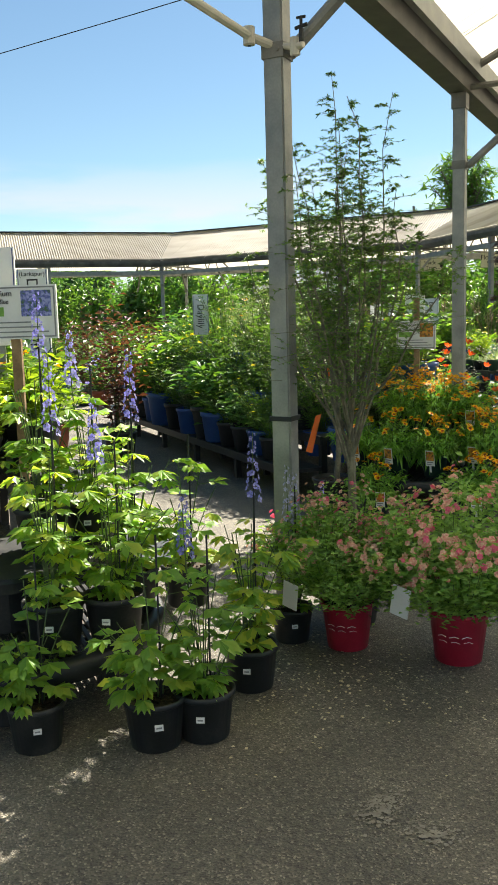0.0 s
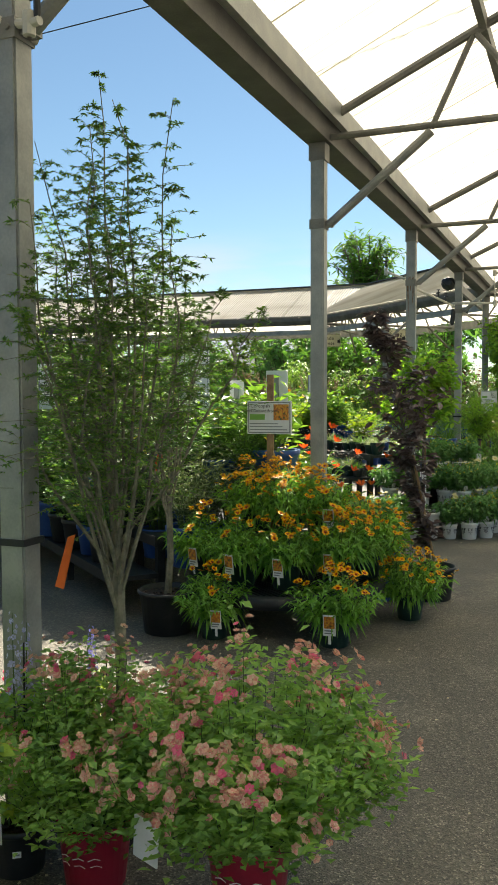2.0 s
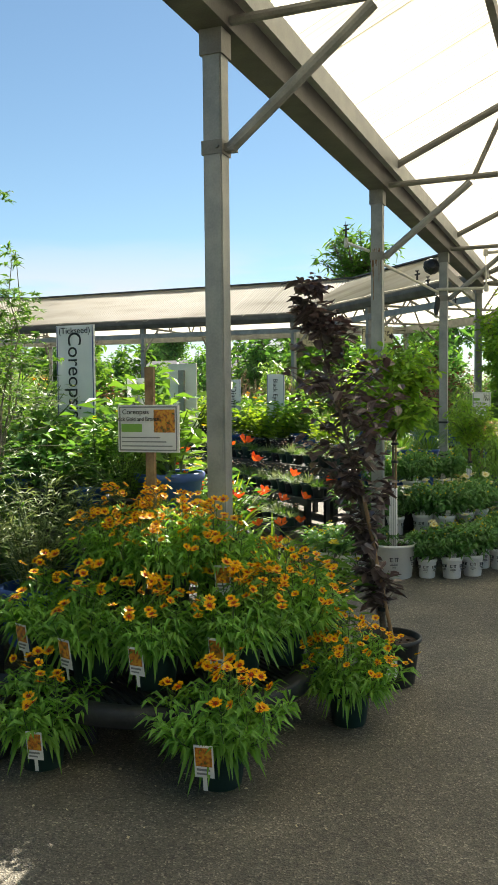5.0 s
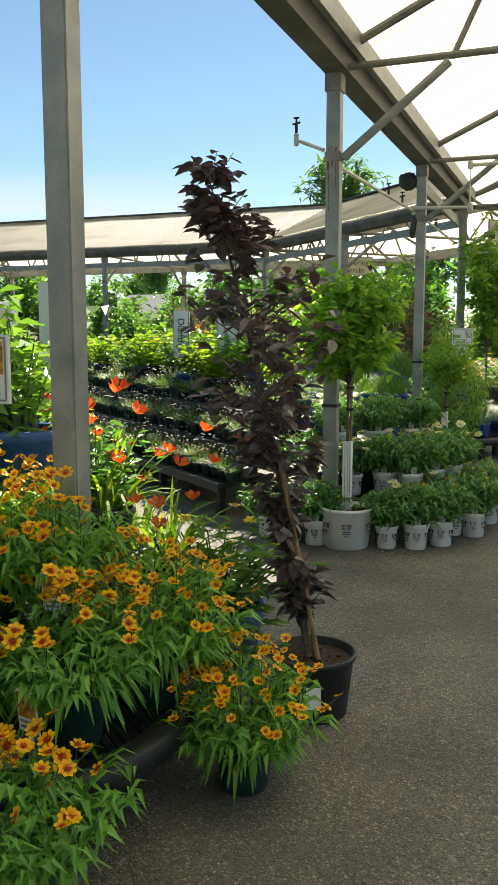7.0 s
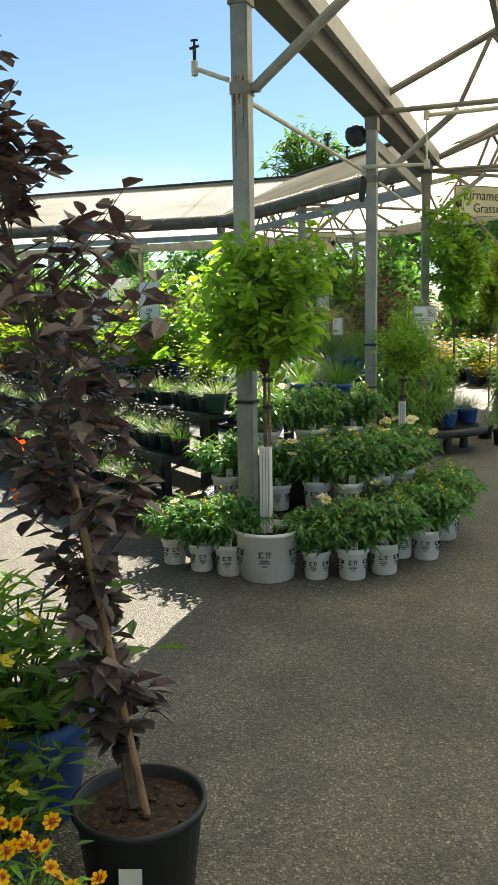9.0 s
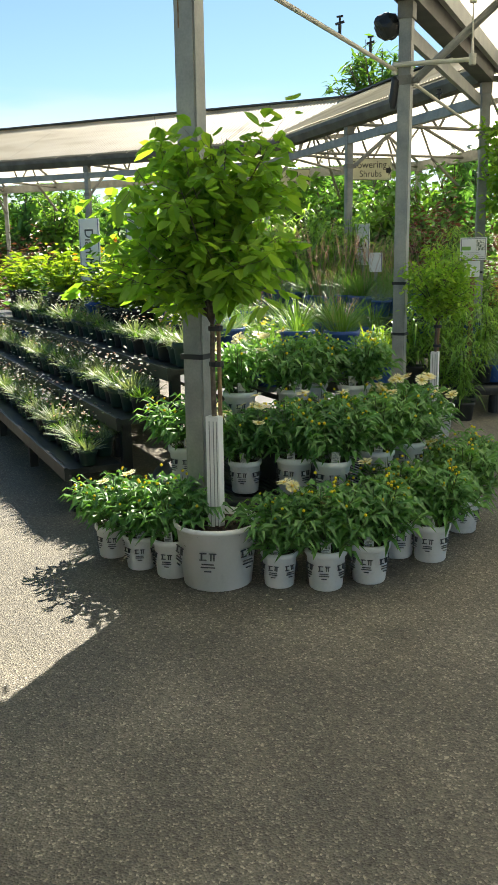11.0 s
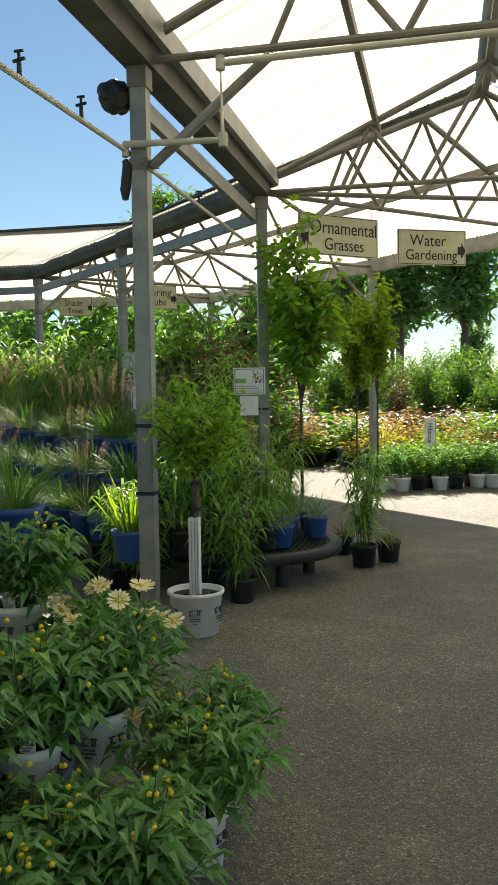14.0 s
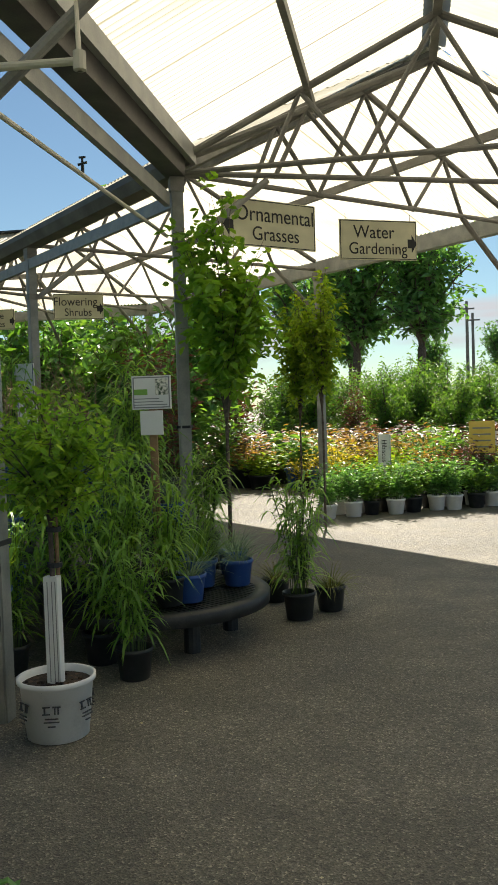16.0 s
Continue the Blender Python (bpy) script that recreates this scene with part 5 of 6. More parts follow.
def laceleaf(seed, label, h, rx, x, y, pot, limbs, mat, per=9, leaf=0.036, low=0.62, twigs=56):
    """A vase-shaped tree of many upright stems with fine leaves."""
    rng = np.random.default_rng(seed)
    ob = thing("maple_tree", label, "tree", pose(x, y, 0), "young maples")
    potted(ob, *pot)
    z0 = pot[1] - 0.04
    g0 = Geo()
    g0.tube([(0, 0, z0), (0.02, 0.01, z0 + 0.25), (0.015, 0.0, low)], (0.026, 0.023, 0.021), 9)
    part("trunk", g0, MAPLE_BARK, ob)
    lines, small = [], []
    for i in range(limbs):
        a = i * 2.4 + rng.normal(0, 0.3)
        k = math.sqrt((i + 0.4) / limbs)
        top = h * (1.0 - 0.30 * k ** 2.6) * rng.uniform(0.80, 1.0)
        tip = np.array((math.cos(a) * rx * k, math.sin(a) * rx * k, top))
        s = np.linspace(0, 1, 9)[:, None]
        ln = np.array((0.015, 0, low + rng.uniform(-0.25, 0.30))) * (1 - s) + tip * s
        out = np.array((math.cos(a), math.sin(a), 0))
        ln = ln + out * rx * 0.10 * np.sin(s * math.pi) + rng.normal(0, 0.022, (9, 3)) * s
        lines.append(ln)
        for q in np.concatenate([0.20 + 0.68 * rng.uniform(0, 1.0, twigs) ** 0.7, 0.85 + 0.15 * rng.uniform(0, 1.0, twigs // 6)]):
            j = min(int(q * 8), 7)
            p = ln[j] + (ln[j + 1] - ln[j]) * (q * 8 - j)
            b = rng.uniform(0, 6.28)
            d = np.array((math.cos(b), math.sin(b), rng.uniform(-0.15, 0.45)))
            e = p + d / np.linalg.norm(d) * rng.uniform(0.08, 0.30) * (1.1 - 0.85 * max(0.0, q - 0.45) / 0.55)
            small.append(np.array([p, (p + e) / 2 + (0, 0, 0.015), e]))
    g1 = Geo()
    for ln in lines:
        g1.tube(ln, np.linspace(0.0085, 0.0014, len(ln)), 5, False)
    part("limb_cluster", g1, MAPLE_BARK, ob)
    g2 = Geo()
    for ln in small:
        g2.tube(ln, 0.0011, 3, False)
    part("twig_cluster", g2, MAPLE_BARK, ob)
    pos, way = along(rng, small, per, 0.15, 1.0)
    g3 = Geo()
    # each leaf is a hand of five narrow lobes
    flat = np.stack([way[:, 0], way[:, 1], rng.uniform(-0.5, 0.9, len(way))], axis=1)
    flat /= np.linalg.norm(flat, axis=1)[:, None]
    side = np.stack([-flat[:, 1], flat[:, 0], np.zeros(len(flat))], axis=1)
    size = leaf * rng.uniform(0.6, 1.1, len(pos))
    for ang, sz in ((-1.3, 0.6), (-0.62, 0.9), (0.0, 1.0), (0.62, 0.9), (1.3, 0.6)):
        g3.leaves(pos, flat * math.cos(ang) + side * math.sin(ang) + rng.normal(0, 0.15, pos.shape), size * sz, size * 0.24, rng, fold=0.05, droop=0.2)
    part("crown", g3, mat, ob)
    return ob


maple = laceleaf(61, "young fine-leaved maple tied beside a post", 2.92, 0.57, -1.19, 3.66, (0.17, 0.28, BLACK_PLASTIC), 24, L_MAPLE, 8, 0.029, 1.05, 54)
part("ribbon", Geo().add([(0, 0, 0), (0.03, 0, 0.01), (-0.03, 0.01, -0.2), (-0.06, 0, -0.19)], [(0, 1, 2, 3)]).add([(0, 0.006, 0), (0.03, 0.006, 0.01), (-0.03, 0.016, -0.2), (-0.06, 0.006, -0.19)], [(3, 2, 1, 0)]), ORANGE_TAPE, maple, "orange marking ribbon", m=pose(-0.14, -0.1, 1.12))
maple2 = laceleaf(62, "young green maple in a black nursery pot", 3.0, 0.42, -2.24, 6.12, (0.20, 0.30, BLACK_PLASTIC), 12, L_MID, 5, 0.044, 0.95, 40)
part("ribbon", Geo().box((-0.02, -0.004, -0.06), (0.02, 0.004, 0.06)), ORANGE_TAPE, maple2, "orange marking ribbon", m=pose(-0.04, -0.05, 1.18, 0, 20, 0))


def purple_tree():
    rng = np.random.default_rng(63)
    ob = thing("purple_tree", "slender purple-leaved tree in a black nursery pot", "tree", pose(-0.69, 7.72, 0))
    potted(ob, 0.178, 0.27, BLACK_PLASTIC)
    part("label_patch", Geo().box((-0.03, -0.004, -0.045), (0.03, -0.001, 0.045)), SIGN_WHITE, ob, "pale paper label", m=pose(0.055, -0.166, 0.13, -6, 0, 18))
    s = np.linspace(0, 1, 12)
    stem = np.stack([-0.02 - 0.45 * s ** 1.15, 0.05 * np.sin(s * 3), 0.24 + 2.0 * s], axis=1)
    part("trunk", Geo().tube(stem[:8], np.linspace(0.019, 0.010, 8), 8).tube(stem[7:], np.linspace(0.010, 0.003, 5), 6), BARK, ob)
    part("stake", Geo().tube([(0.035, -0.02, 0.22), (-0.16, -0.01, 1.15)], 0.011, 8), WOOD, ob)
    ties(ob, -0.03, 0, (0.42,))
    small = []
    for q in 0.06 + 0.94 * rng.uniform(0.0, 1.0, 170) ** 0.8:
        j = min(int(q * 11), 10)
        p = stem[j] + (stem[j + 1] - stem[j]) * (q * 11 - j)
        a = rng.uniform(0, 6.28)
        reach = (0.085 + 0.23 * math.exp(-((q - 0.58) / 0.26) ** 2)) * rng.uniform(0.45, 1.15)
        e = p + np.array((math.cos(a) * reach, math.sin(a) * reach, reach * rng.uniform(0.3, 1.3)))
        small.append(np.array([p, (p + e) / 2 + (0, 0, -0.01), e]))
    g2 = Geo()
    for ln in small:
        g2.tube(ln, (0.003, 0.002, 0.0012), 4, False)
    part("twig_cluster", g2, BARK, ob)
    pos, way = along(rng, small, 8, 0.2, 1.0)
    way[:, 2] += rng.uniform(-0.7, 0.4, len(way))
    ln = 0.084 * rng.uniform(0.6, 1.15, len(pos))
    part("crown", Geo().leaves(pos, way, ln, ln * 0.62, rng, fold=0.12, droop=0.3, oval=True), L_PURPLE, ob)
    return ob


purple_tree()


def standard_tree(name, label, seed, x, y, trunk_top, cz, rx, rz, leaf, mat, limbs, twigs, per, sleeve, width=0.55, tub=(0.168, 0.275)):
    ob = tree(name, label, seed, 0.22, trunk_top - 0.22, 0.015, cz, rx, rz, limbs, twigs, per, leaf, mat, bark=BARK, group="standard trees in white pots", width=width, spread=0.02, oval=True)
    ob.matrix_basis = pose(x, y, 0)
    potted(ob, *tub, WHITE_PLASTIC, True)
    part("sleeve", Geo().box((-0.032, -0.028, 0.235), (0.032, 0.022, sleeve)), SIGN_WHITE, ob, "white corrugated trunk guard")
    for xx in (-0.015, 0.006, 0.022):
        part("guard_line", Geo().box((xx, -0.031, 0.25), (xx + 0.003, -0.0285, sleeve - 0.02)), GREY_INK, ob)
    part("stake", Geo().tube([(0.018, 0.03, 0.2), (0.014, 0.03, trunk_top + 0.1)], 0.010, 8), WOOD, ob)
    ties(ob, 0.01, 0.012, (trunk_top - 0.18, trunk_top - 0.02))
    return ob


standard_tree("hydrangea_tree", "hydrangea standard with a bright green head in a white pot", 64, -1.28, 10.56, 1.22, 1.61, 0.56, 0.42, 0.098, L_HYD, 34, 12, 6, 0.80, 0.55, (0.198, 0.31))
standard_tree("shrub_standard", "small leafy standard tree in a white pot", 65, -1.10, 14.27, 0.95, 1.24, 0.36, 0.36, 0.05, L_HYD, 30, 13, 8, 0.72, 0.5)
for x, y, z, w in ((-1.468, 10.76, 1.05, 0.06), (-1.45, 14.42, 0.85, 0.06), (-1.45, 14.42, 1.28, 0.06), (-1.45, 3.44, 1.12, 0.06), (-1.45, 18.08, 1.3, 0.06)):
    tagged(part("strap", Geo().box((x - w, y - w, z - 0.012), (x + w, y + w, z + 0.012)), INK), "black rubber strap round a steel post", "strap")

e_tree = tree("oak_tree", "leafy green tree beside the canopy post", 66, 0.0, 1.3, 0.02, 2.35, 0.52, 0.98, 26, 11, 7, 0.11, L_HYD, width=0.62, spread=0.04, oval=True)
e_tree.matrix_basis = pose(-1.0, 17.75, 0)
f_tree = tree("locust_tree", "slender tree with bright lime leaves beside a post", 67, 0.0, 1.35, 0.016, 2.25, 0.36, 0.8, 26, 11, 7, 0.085, L_LIME, width=0.5, spread=0.03, oval=True)
f_tree.matrix_basis = pose(-0.45, 20.6, 0)
f_tree2 = copy_thing(f_tree, pose(-0.75, 20.9, 0, 0, 0, 120) @ Matrix.Scale(0.93, 4))

# ---- grasses round the fourth table ----
def reed_grass(seed, h, n, per):
    """Upright leafy canes with long drooping blades."""
    rng = np.random.default_rng(seed)
    ob = thing("reed_grass", "tall green leafy grass in a black pot", "potted plant", group="tall grasses")
    make_pot(ob, 0.11, 0.19, BLACK_PLASTIC, soil=0)
    lines = stems_of(rng, n, h, 0.16, 0.07, 0.16, 0.5)
    stem_part(lines, 0.003, STEM, ob)
    pos, way = along(rng, lines, per, 0.12, 1.0)
    way[:, 2] = rng.uniform(0.5, 1.5, len(way))
    g1 = Geo()
    g1.blades(pos, way, rng.uniform(0.16, 0.30, len(pos)), rng.uniform(0.018, 0.030, len(pos)), rng, rng.uniform(0.5, 1.15, len(pos)), 4)
    part("foliage", g1, L_GRASS, ob)
    return ob


reed = Stock(reed_grass(71, 0.92, 30, 11), reed_grass(72, 0.76, 28, 11))
fescue = Stock(tuft(73, "blue_grass", "blue-green fine grass in a blue pot", "fine grasses", 0.10, 0.17, BLUE_PLASTIC, 170, 0.36, 0.004, L_BLUE, 0.55, 1.0), tuft(74, "fountain_grass", "arching green grass in a blue pot", "fine grasses", 0.10, 0.17, BLUE_PLASTIC, 170, 0.5, 0.006, L_MID, 0.6, 1.3))
carex = Stock(tuft(75, "sedge", "olive sedge in a black pot", "sedges", 0.10, 0.17, BLACK_PLASTIC, 160, 0.34, 0.005, leafy("olive_leaf", [(0.1, (0.10, 0.13, 0.03)), (0.9, (0.22, 0.24, 0.07))]), 0.7, 0.9))
plume = tuft(76, "plume_grass", "fountain grass with pink-tan plumes in a blue pot", "plume grasses", 0.12, 0.2, BLUE_PLASTIC, 150, 0.6, 0.006, L_MID, 0.6, 1.4)
plumes(plume, np.random.default_rng(4), 12, 0.8, 0.4)
plume = Stock(plume)
limeg = Stock(tuft(77, "lime_grass", "bright yellow-green broad grass in a blue pot", "lime grasses", 0.12, 0.2, BLUE_PLASTIC, 60, 0.42, 0.02, L_LIME, 0.25, 2.2))
for x, y, z, s, w in ((-1.28, 15.35, 0.0, 1.0, 0), (-1.0, 15.08, 0.0, 0.92, 1), (-1.22, 15.62, 0.3, 0.95, 0), (-0.92, 15.52, 0.3, 0.95, 1), (-1.5, 15.25, 0.3, 1.0, 1), (-1.72, 15.1, 0.0, 0.9, 0), (-1.35, 16.0, 0.3, 0.9, 0), (-0.26, 16.42, 0.0, 1.0, 0), (-2.0, 15.3, 0, 1, 1)):
    reed.put(x, y, z, s, None, w)
for x, y, s, w in ((-0.82, 15.62, 1.0, 0), (-0.62, 16.1, 1.0, 0), (-0.85, 16.05, 1.05, 1), (-0.72, 16.45, 1.0, 0), (-1.0, 16.35, 1.1, 1)):
    fescue.put(x, y, 0.30, s, None, w)
carex.put(-0.07, 16.68, 0, 1.05)
carex.put(-0.5, 16.95, 0, 1.0)
limeg.put(-1.78, 14.95, 0.3, 1.1)
limeg.put(-2.0, 15.6, 0.3, 1.0)

# ---- rows on the stepped benches ----
pr = random.Random(8)
pink_d = [tuft(80 + k, "dianthus", "low grey-green dianthus in a small dark pot", "dianthus", 0.055, 0.10, (GREEN_PLASTIC, BLACK_PLASTIC, GREEN_PLASTIC)[k], 110, 0.16, 0.007, (L_GREY, L_MID, L_GREY)[k], 0.4, 0.85, (F_PINK, F_WHITE, F_WHITE)[k], 8, 3, 0.008) for k in range(3)]
dian = Stock(*pink_d, seed=3)
ROWS_NEAR = ((0.97, 0.30), (0.64, 0.57), (0.31, 0.85))
ROWS_FAR = ((-0.97, 0.30), (-0.64, 0.57), (-0.31, 0.85))


def fill(k, rows, stocks, u0, u1, step, wob=0.03, s0=0.95, s1=1.3, zoff=0.0):
    for v, z in rows:
        u = u0
        while u < u1:
            x, y = on_bench(k, u + pr.uniform(-wob, wob), v + pr.uniform(-wob, wob))
            pr.choice(stocks).put(x, y, z + zoff, pr.uniform(s0, s1) * (1.0 if u < 3.0 or step < 0.21 else 1.3))
            u += step * pr.uniform(0.85, 1.15) * (1.0 if u < 3.0 or step < 0.21 else 1.4)


B12 = (0.10, 0.17, BLACK_PLASTIC)
U12 = (0.10, 0.17, BLUE_PLASTIC)
green_b = Stock(bushy(90, "perennial", "leafy green perennial in a blue pot", "bench perennials", U12, 24, 0.34, 0.17, 16, 0.068, L_MID), bushy(91, "perennial", "dark green perennial in a black pot", "bench perennials", B12, 24, 0.3, 0.16, 16, 0.06, L_DARK))
lime_b = Stock(bushy(92, "perennial", "lime green perennial in a black pot", "bench perennials", B12, 24, 0.32, 0.17, 16, 0.07, L_LIME))
yellow_b = Stock(bushy(93, "perennial", "green perennial with yellow flowers in a blue pot", "bench perennials", U12, 24, 0.36, 0.17, 12, 0.075, L_MID, F_YELLOW, 16, 0.02, width=0.3), bushy(94, "perennial", "green perennial with golden flowers in a black pot", "bench perennials", B12, 24, 0.36, 0.17, 12, 0.075, L_MID, F_GOLD, 16, 0.02, width=0.3))
fluffy = Stock(bushy(95, "threadleaf_shrub", "soft feathery green shrub in a blue pot", "feathery shrubs", (0.12, 0.2, BLUE_PLASTIC), 44, 0.62, 0.24, 30, 0.06, L_MID, width=0.1, jitter=0.02), bushy(96, "threadleaf_shrub", "soft feathery pale shrub in a blue pot", "feathery shrubs", (0.12, 0.2, BLUE_PLASTIC), 40, 0.5, 0.22, 30, 0.06, L_GREY, width=0.1, jitter=0.02))
blue_f = Stock(bushy(97, "salvia", "salvia with violet-blue flowers in a terracotta pot", "salvias", (0.10, 0.17, TERRA_PLASTIC), 24, 0.4, 0.16, 14, 0.07, L_MID, F_BLUE, 34, 0.018, 5))
rust_b = Stock(bushy(98, "shrub", "reddish-leaved shrub in a black pot", "coloured shrubs", B12, 26, 0.36, 0.2, 16, 0.05, L_RUST, jitter=0.04), bushy(99, "shrub", "burgundy-leaved shrub in a black pot", "coloured shrubs", B12, 26, 0.36, 0.2, 16, 0.05, L_PLUM, jitter=0.04))
gold_b = Stock(bushy(100, "shrub", "golden-leaved shrub in a black pot", "coloured shrubs", B12, 26, 0.33, 0.2, 16, 0.05, L_GOLD, jitter=0.04))
pale_b = Stock(bushy(101, "shrub", "variegated pale shrub in a black pot", "coloured shrubs", B12, 26, 0.33, 0.2, 16, 0.045, L_GREY, F_WHITE, 6, 0.010, jitter=0.04))
tall_b = Stock(bushy(102, "tall_shrub", "tall leafy green shrub in a black tub", "tall shrubs", (0.16, 0.26, BLACK_PLASTIC), 30, 1.25, 0.38, 18, 0.135, L_MID, jitter=0.06), bushy(103, "tall_shrub", "tall dark green shrub in a black tub", "tall shrubs", (0.16, 0.26, BLACK_PLASTIC), 30, 1.4, 0.36, 18, 0.125, L_DARK, jitter=0.06), bushy(104, "tall_shrub", "tall olive green shrub in a black tub", "tall shrubs", (0.16, 0.26, BLACK_PLASTIC), 28, 1.1, 0.36, 18, 0.115, L_MAPLE, jitter=0.06))
plum_t = Stock(bushy(105, "tall_shrub", "tall burgundy-leaved shrub in a black tub", "tall shrubs", (0.16, 0.26, BLACK_PLASTIC), 30, 1.6, 0.32, 26, 0.09, L_PLUM, jitter=0.06))

fill(2, ROWS_NEAR, [dian], 0.6, 6.4, 0.175, 0.02)
fill(2, ((0.83, 0.30), (0.5, 0.57)), [dian], 0.8, 4.5, 0.2, 0.02)
fill(2, ((0.0, 0.86),), [dian, green_b, lime_b], 1.0, 7.6, 0.3, 0.05)
fill(2, ROWS_FAR[1:], [green_b, fescue, yellow_b, fescue], 1.3, 6.6, 0.36)
for x, y, w in ((-1.56, 12.30, 1), (-1.28, 12.36, 1)):
    fescue.put(x, y, 0.86, 1.05, None, w)
fill(0, ROWS_NEAR + ((0.0, 0.86),), [green_b, lime_b, yellow_b, blue_f], 0.7, 6.6, 0.36)
fill(0, ROWS_FAR[2:], [green_b, lime_b, yellow_b, blue_f], 0.9, 6.6, 0.36)
feather = Stock(bushy(106, "threadleaf_shrub", "low feathery green perennial in a black pot", "feathery shrubs", B12, 40, 0.36, 0.2, 20, 0.06, L_MID, F_YELLOW, 8, 0.014, width=0.14, jitter=0.025))
fill(1, ROWS_NEAR, [feather, fluffy, feather, green_b], 1.2, 6.6, 0.36)
fill(1, ((0.0, 0.86),), [feather, green_b], 0.7, 6.6, 0.36, 0.03, 0.7, 0.95)
fill(1, ROWS_FAR[1:], [feather, yellow_b, green_b, green_b], 0.7, 6.6, 0.34)
for x, y, s in ((-2.35, 6.72, 1.0), (-2.75, 6.95, 0.95), (-2.62, 7.3, 1.05), (-2.95, 7.4, 1.1), (-2.2, 7.15, 0.85)):
    fluffy.put(x, y, 0.34, s)
fill(3, ROWS_NEAR, [fescue, fescue, plume, fescue], 0.75, 7.8, 0.36)
fill(3, ((0.0, 0.86),), [fescue, plume, fescue], 0.6, 7.8, 0.42, 0.05, 0.85, 1.1)
fill(3, ROWS_FAR, [fescue, reed, plume], 0.7, 7.8, 0.42)
for u, v, z in ((1.5, 0.3, 0.85), (1.9, 0.6, 0.57), (2.6, 0.3, 0.85), (3.3, 0.5, 0.57), (2.2, -0.3, 0.85), (2.9, -0.3, 0.85), (3.7, -0.3, 0.85)):
    plume.put(*on_bench(3, u, v), z, 1.0)

# plants standing on in the court and under the far sheds
def scatter(n, seed, xs, ys, stocks, s0, s1, keep=None, gap=0.35, flat=1.0):
    r2, done = random.Random(seed), []
    for _ in range(n * 6):
        if len(done) >= n:
            break
        x, y = r2.uniform(*xs), r2.uniform(*ys)
        if keep and not keep(x, y):
            continue
        if any((x - a) ** 2 + (y - b) ** 2 < gap * gap for a, b in done):
            continue
        done.append((x, y))
        r2.choice(stocks).put(x, y, 0, r2.uniform(s0, s1), flat=flat)


def in_court(x, y):
    """Left of the long benches, inside the ring."""
    for cx, cy in TABLES:
        u = (x - cx) * -0.77 + (y - cy) * 0.64
        v = (x - cx) * -0.64 + (y - cy) * -0.77
        if -1 < u < 8.2 and -1.3 < v < 1.3:
            return False
    return x + y < 16.9 - 0.5 + 0.0 or x < -6


plum_t.put(-5.84, 8.0, 0, 1.25)
for u, v, z in ((0.62, -0.97, 0.30), (0.64, -0.66, 0.57), (0.95, -0.95, 0.30)):
    lily.put(*on_bench(1, u, v), z, 1.15)
scatter(85, 5, (-18.5, -6.0), (5.0, 22.8), [green_b, green_b, green_b, fluffy, yellow_b, rust_b, blue_f], 1.6, 2.3, in_court, 0.9)
scatter(26, 6, (-18.5, -8.0), (12.0, 22.5), [tall_b, plum_t, tall_b], 0.8, 1.1, in_court, 1.1)
scatter(26, 7, (-14, -2.5), (19.0, 28.0), [tall_b, tall_b, plum_t], 0.85, 1.35, lambda x, y: 17.6 < x + y and y > 19.5 and x + y < 26 + 6, 0.8)
for k in range(4):
    x, y = on_bench(3, 4.6 + k * 0.9, -1.9 + 0.25 * (k % 3))
    tall_b.put(x, y, 0, 0.5 + 0.06 * (k % 4))

# ---- sunny shrub beds past the end of the canopy ----
hib = Stock(bushy(110, "hibiscus", "dark-leaved hibiscus in a pale grey pot", "hibiscus row", (0.10, 0.17, WHITE_PLASTIC), 26, 0.52, 0.2, 15, 0.08, L_DARK), bushy(111, "hibiscus", "dark-leaved hibiscus in a black pot", "hibiscus row", (0.10, 0.17, BLACK_PLASTIC), 26, 0.42, 0.2, 15, 0.08, L_MID))
for k in range(9):
    hib.put(-0.5 + 0.27 * k + 0.04 * (k % 2), 21.6 + 0.14 * k + 0.05 * (k % 3), 0, 1.1, None, (0, 0, 1, 0, 1)[k % 5])
for k in range(7):
    hib.put(-0.4 + 0.3 * k, 22.05 + 0.15 * k, 0, 1.1, None, (0, 0, 1, 0, 1)[k % 5])
bed = [rust_b, rust_b, gold_b, lime_b, lime_b, green_b, pale_b]
def off_path(x, y):
    return x + y > 23.5 and not (2.2 < x - 0.18 * (y - 22) < 3.2) and (x < 2.0 or y > 23.5)


scatter(90, 9, (-5.0, 9.0), (23.0, 25.6), bed, 1.1, 1.5, off_path, 0.5)
scatter(105, 13, (-6.5, 11.0), (25.4, 28.4), bed, 1.7, 2.1, off_path, 0.55, 0.68)
scatter(95, 14, (-7.5, 12.0), (28.4, 32.5), bed, 2.3, 2.7, off_path, 0.75, 0.5)
scatter(46, 10, (-8.0, 14.0), (33.0, 37.0), [tall_b, tall_b, plum_t], 0.8, 1.15, None, 0.8)

# ---- woods and far trees ----
far_deciduous = tree("tree", "large dark green deciduous tree", 120, 0, 4.0, 0.28, 7.0, 3.0, 3.6, 28, 12, 11, 0.44, L_DARK, group="far trees", width=0.6, spread=0.18)
far_light = tree("tree", "broad light green tree far off", 121, 0, 2.2, 0.16, 4.2, 2.2, 2.2, 24, 10, 6, 0.54, L_MID, group="far trees", width=0.6, spread=0.14)
far_fir = tree("tree", "feathery conifer with a spreading top", 122, 0, 4.5, 0.2, 6.6, 2.0, 2.6, 30, 14, 12, 0.45, L_MID, group="far trees", width=0.25, spread=0.1, up=0.8)
deci, light, fir = Stock(far_deciduous), Stock(far_light), Stock(far_fir)
deci.put(1.6, 58, 0, 1.12)
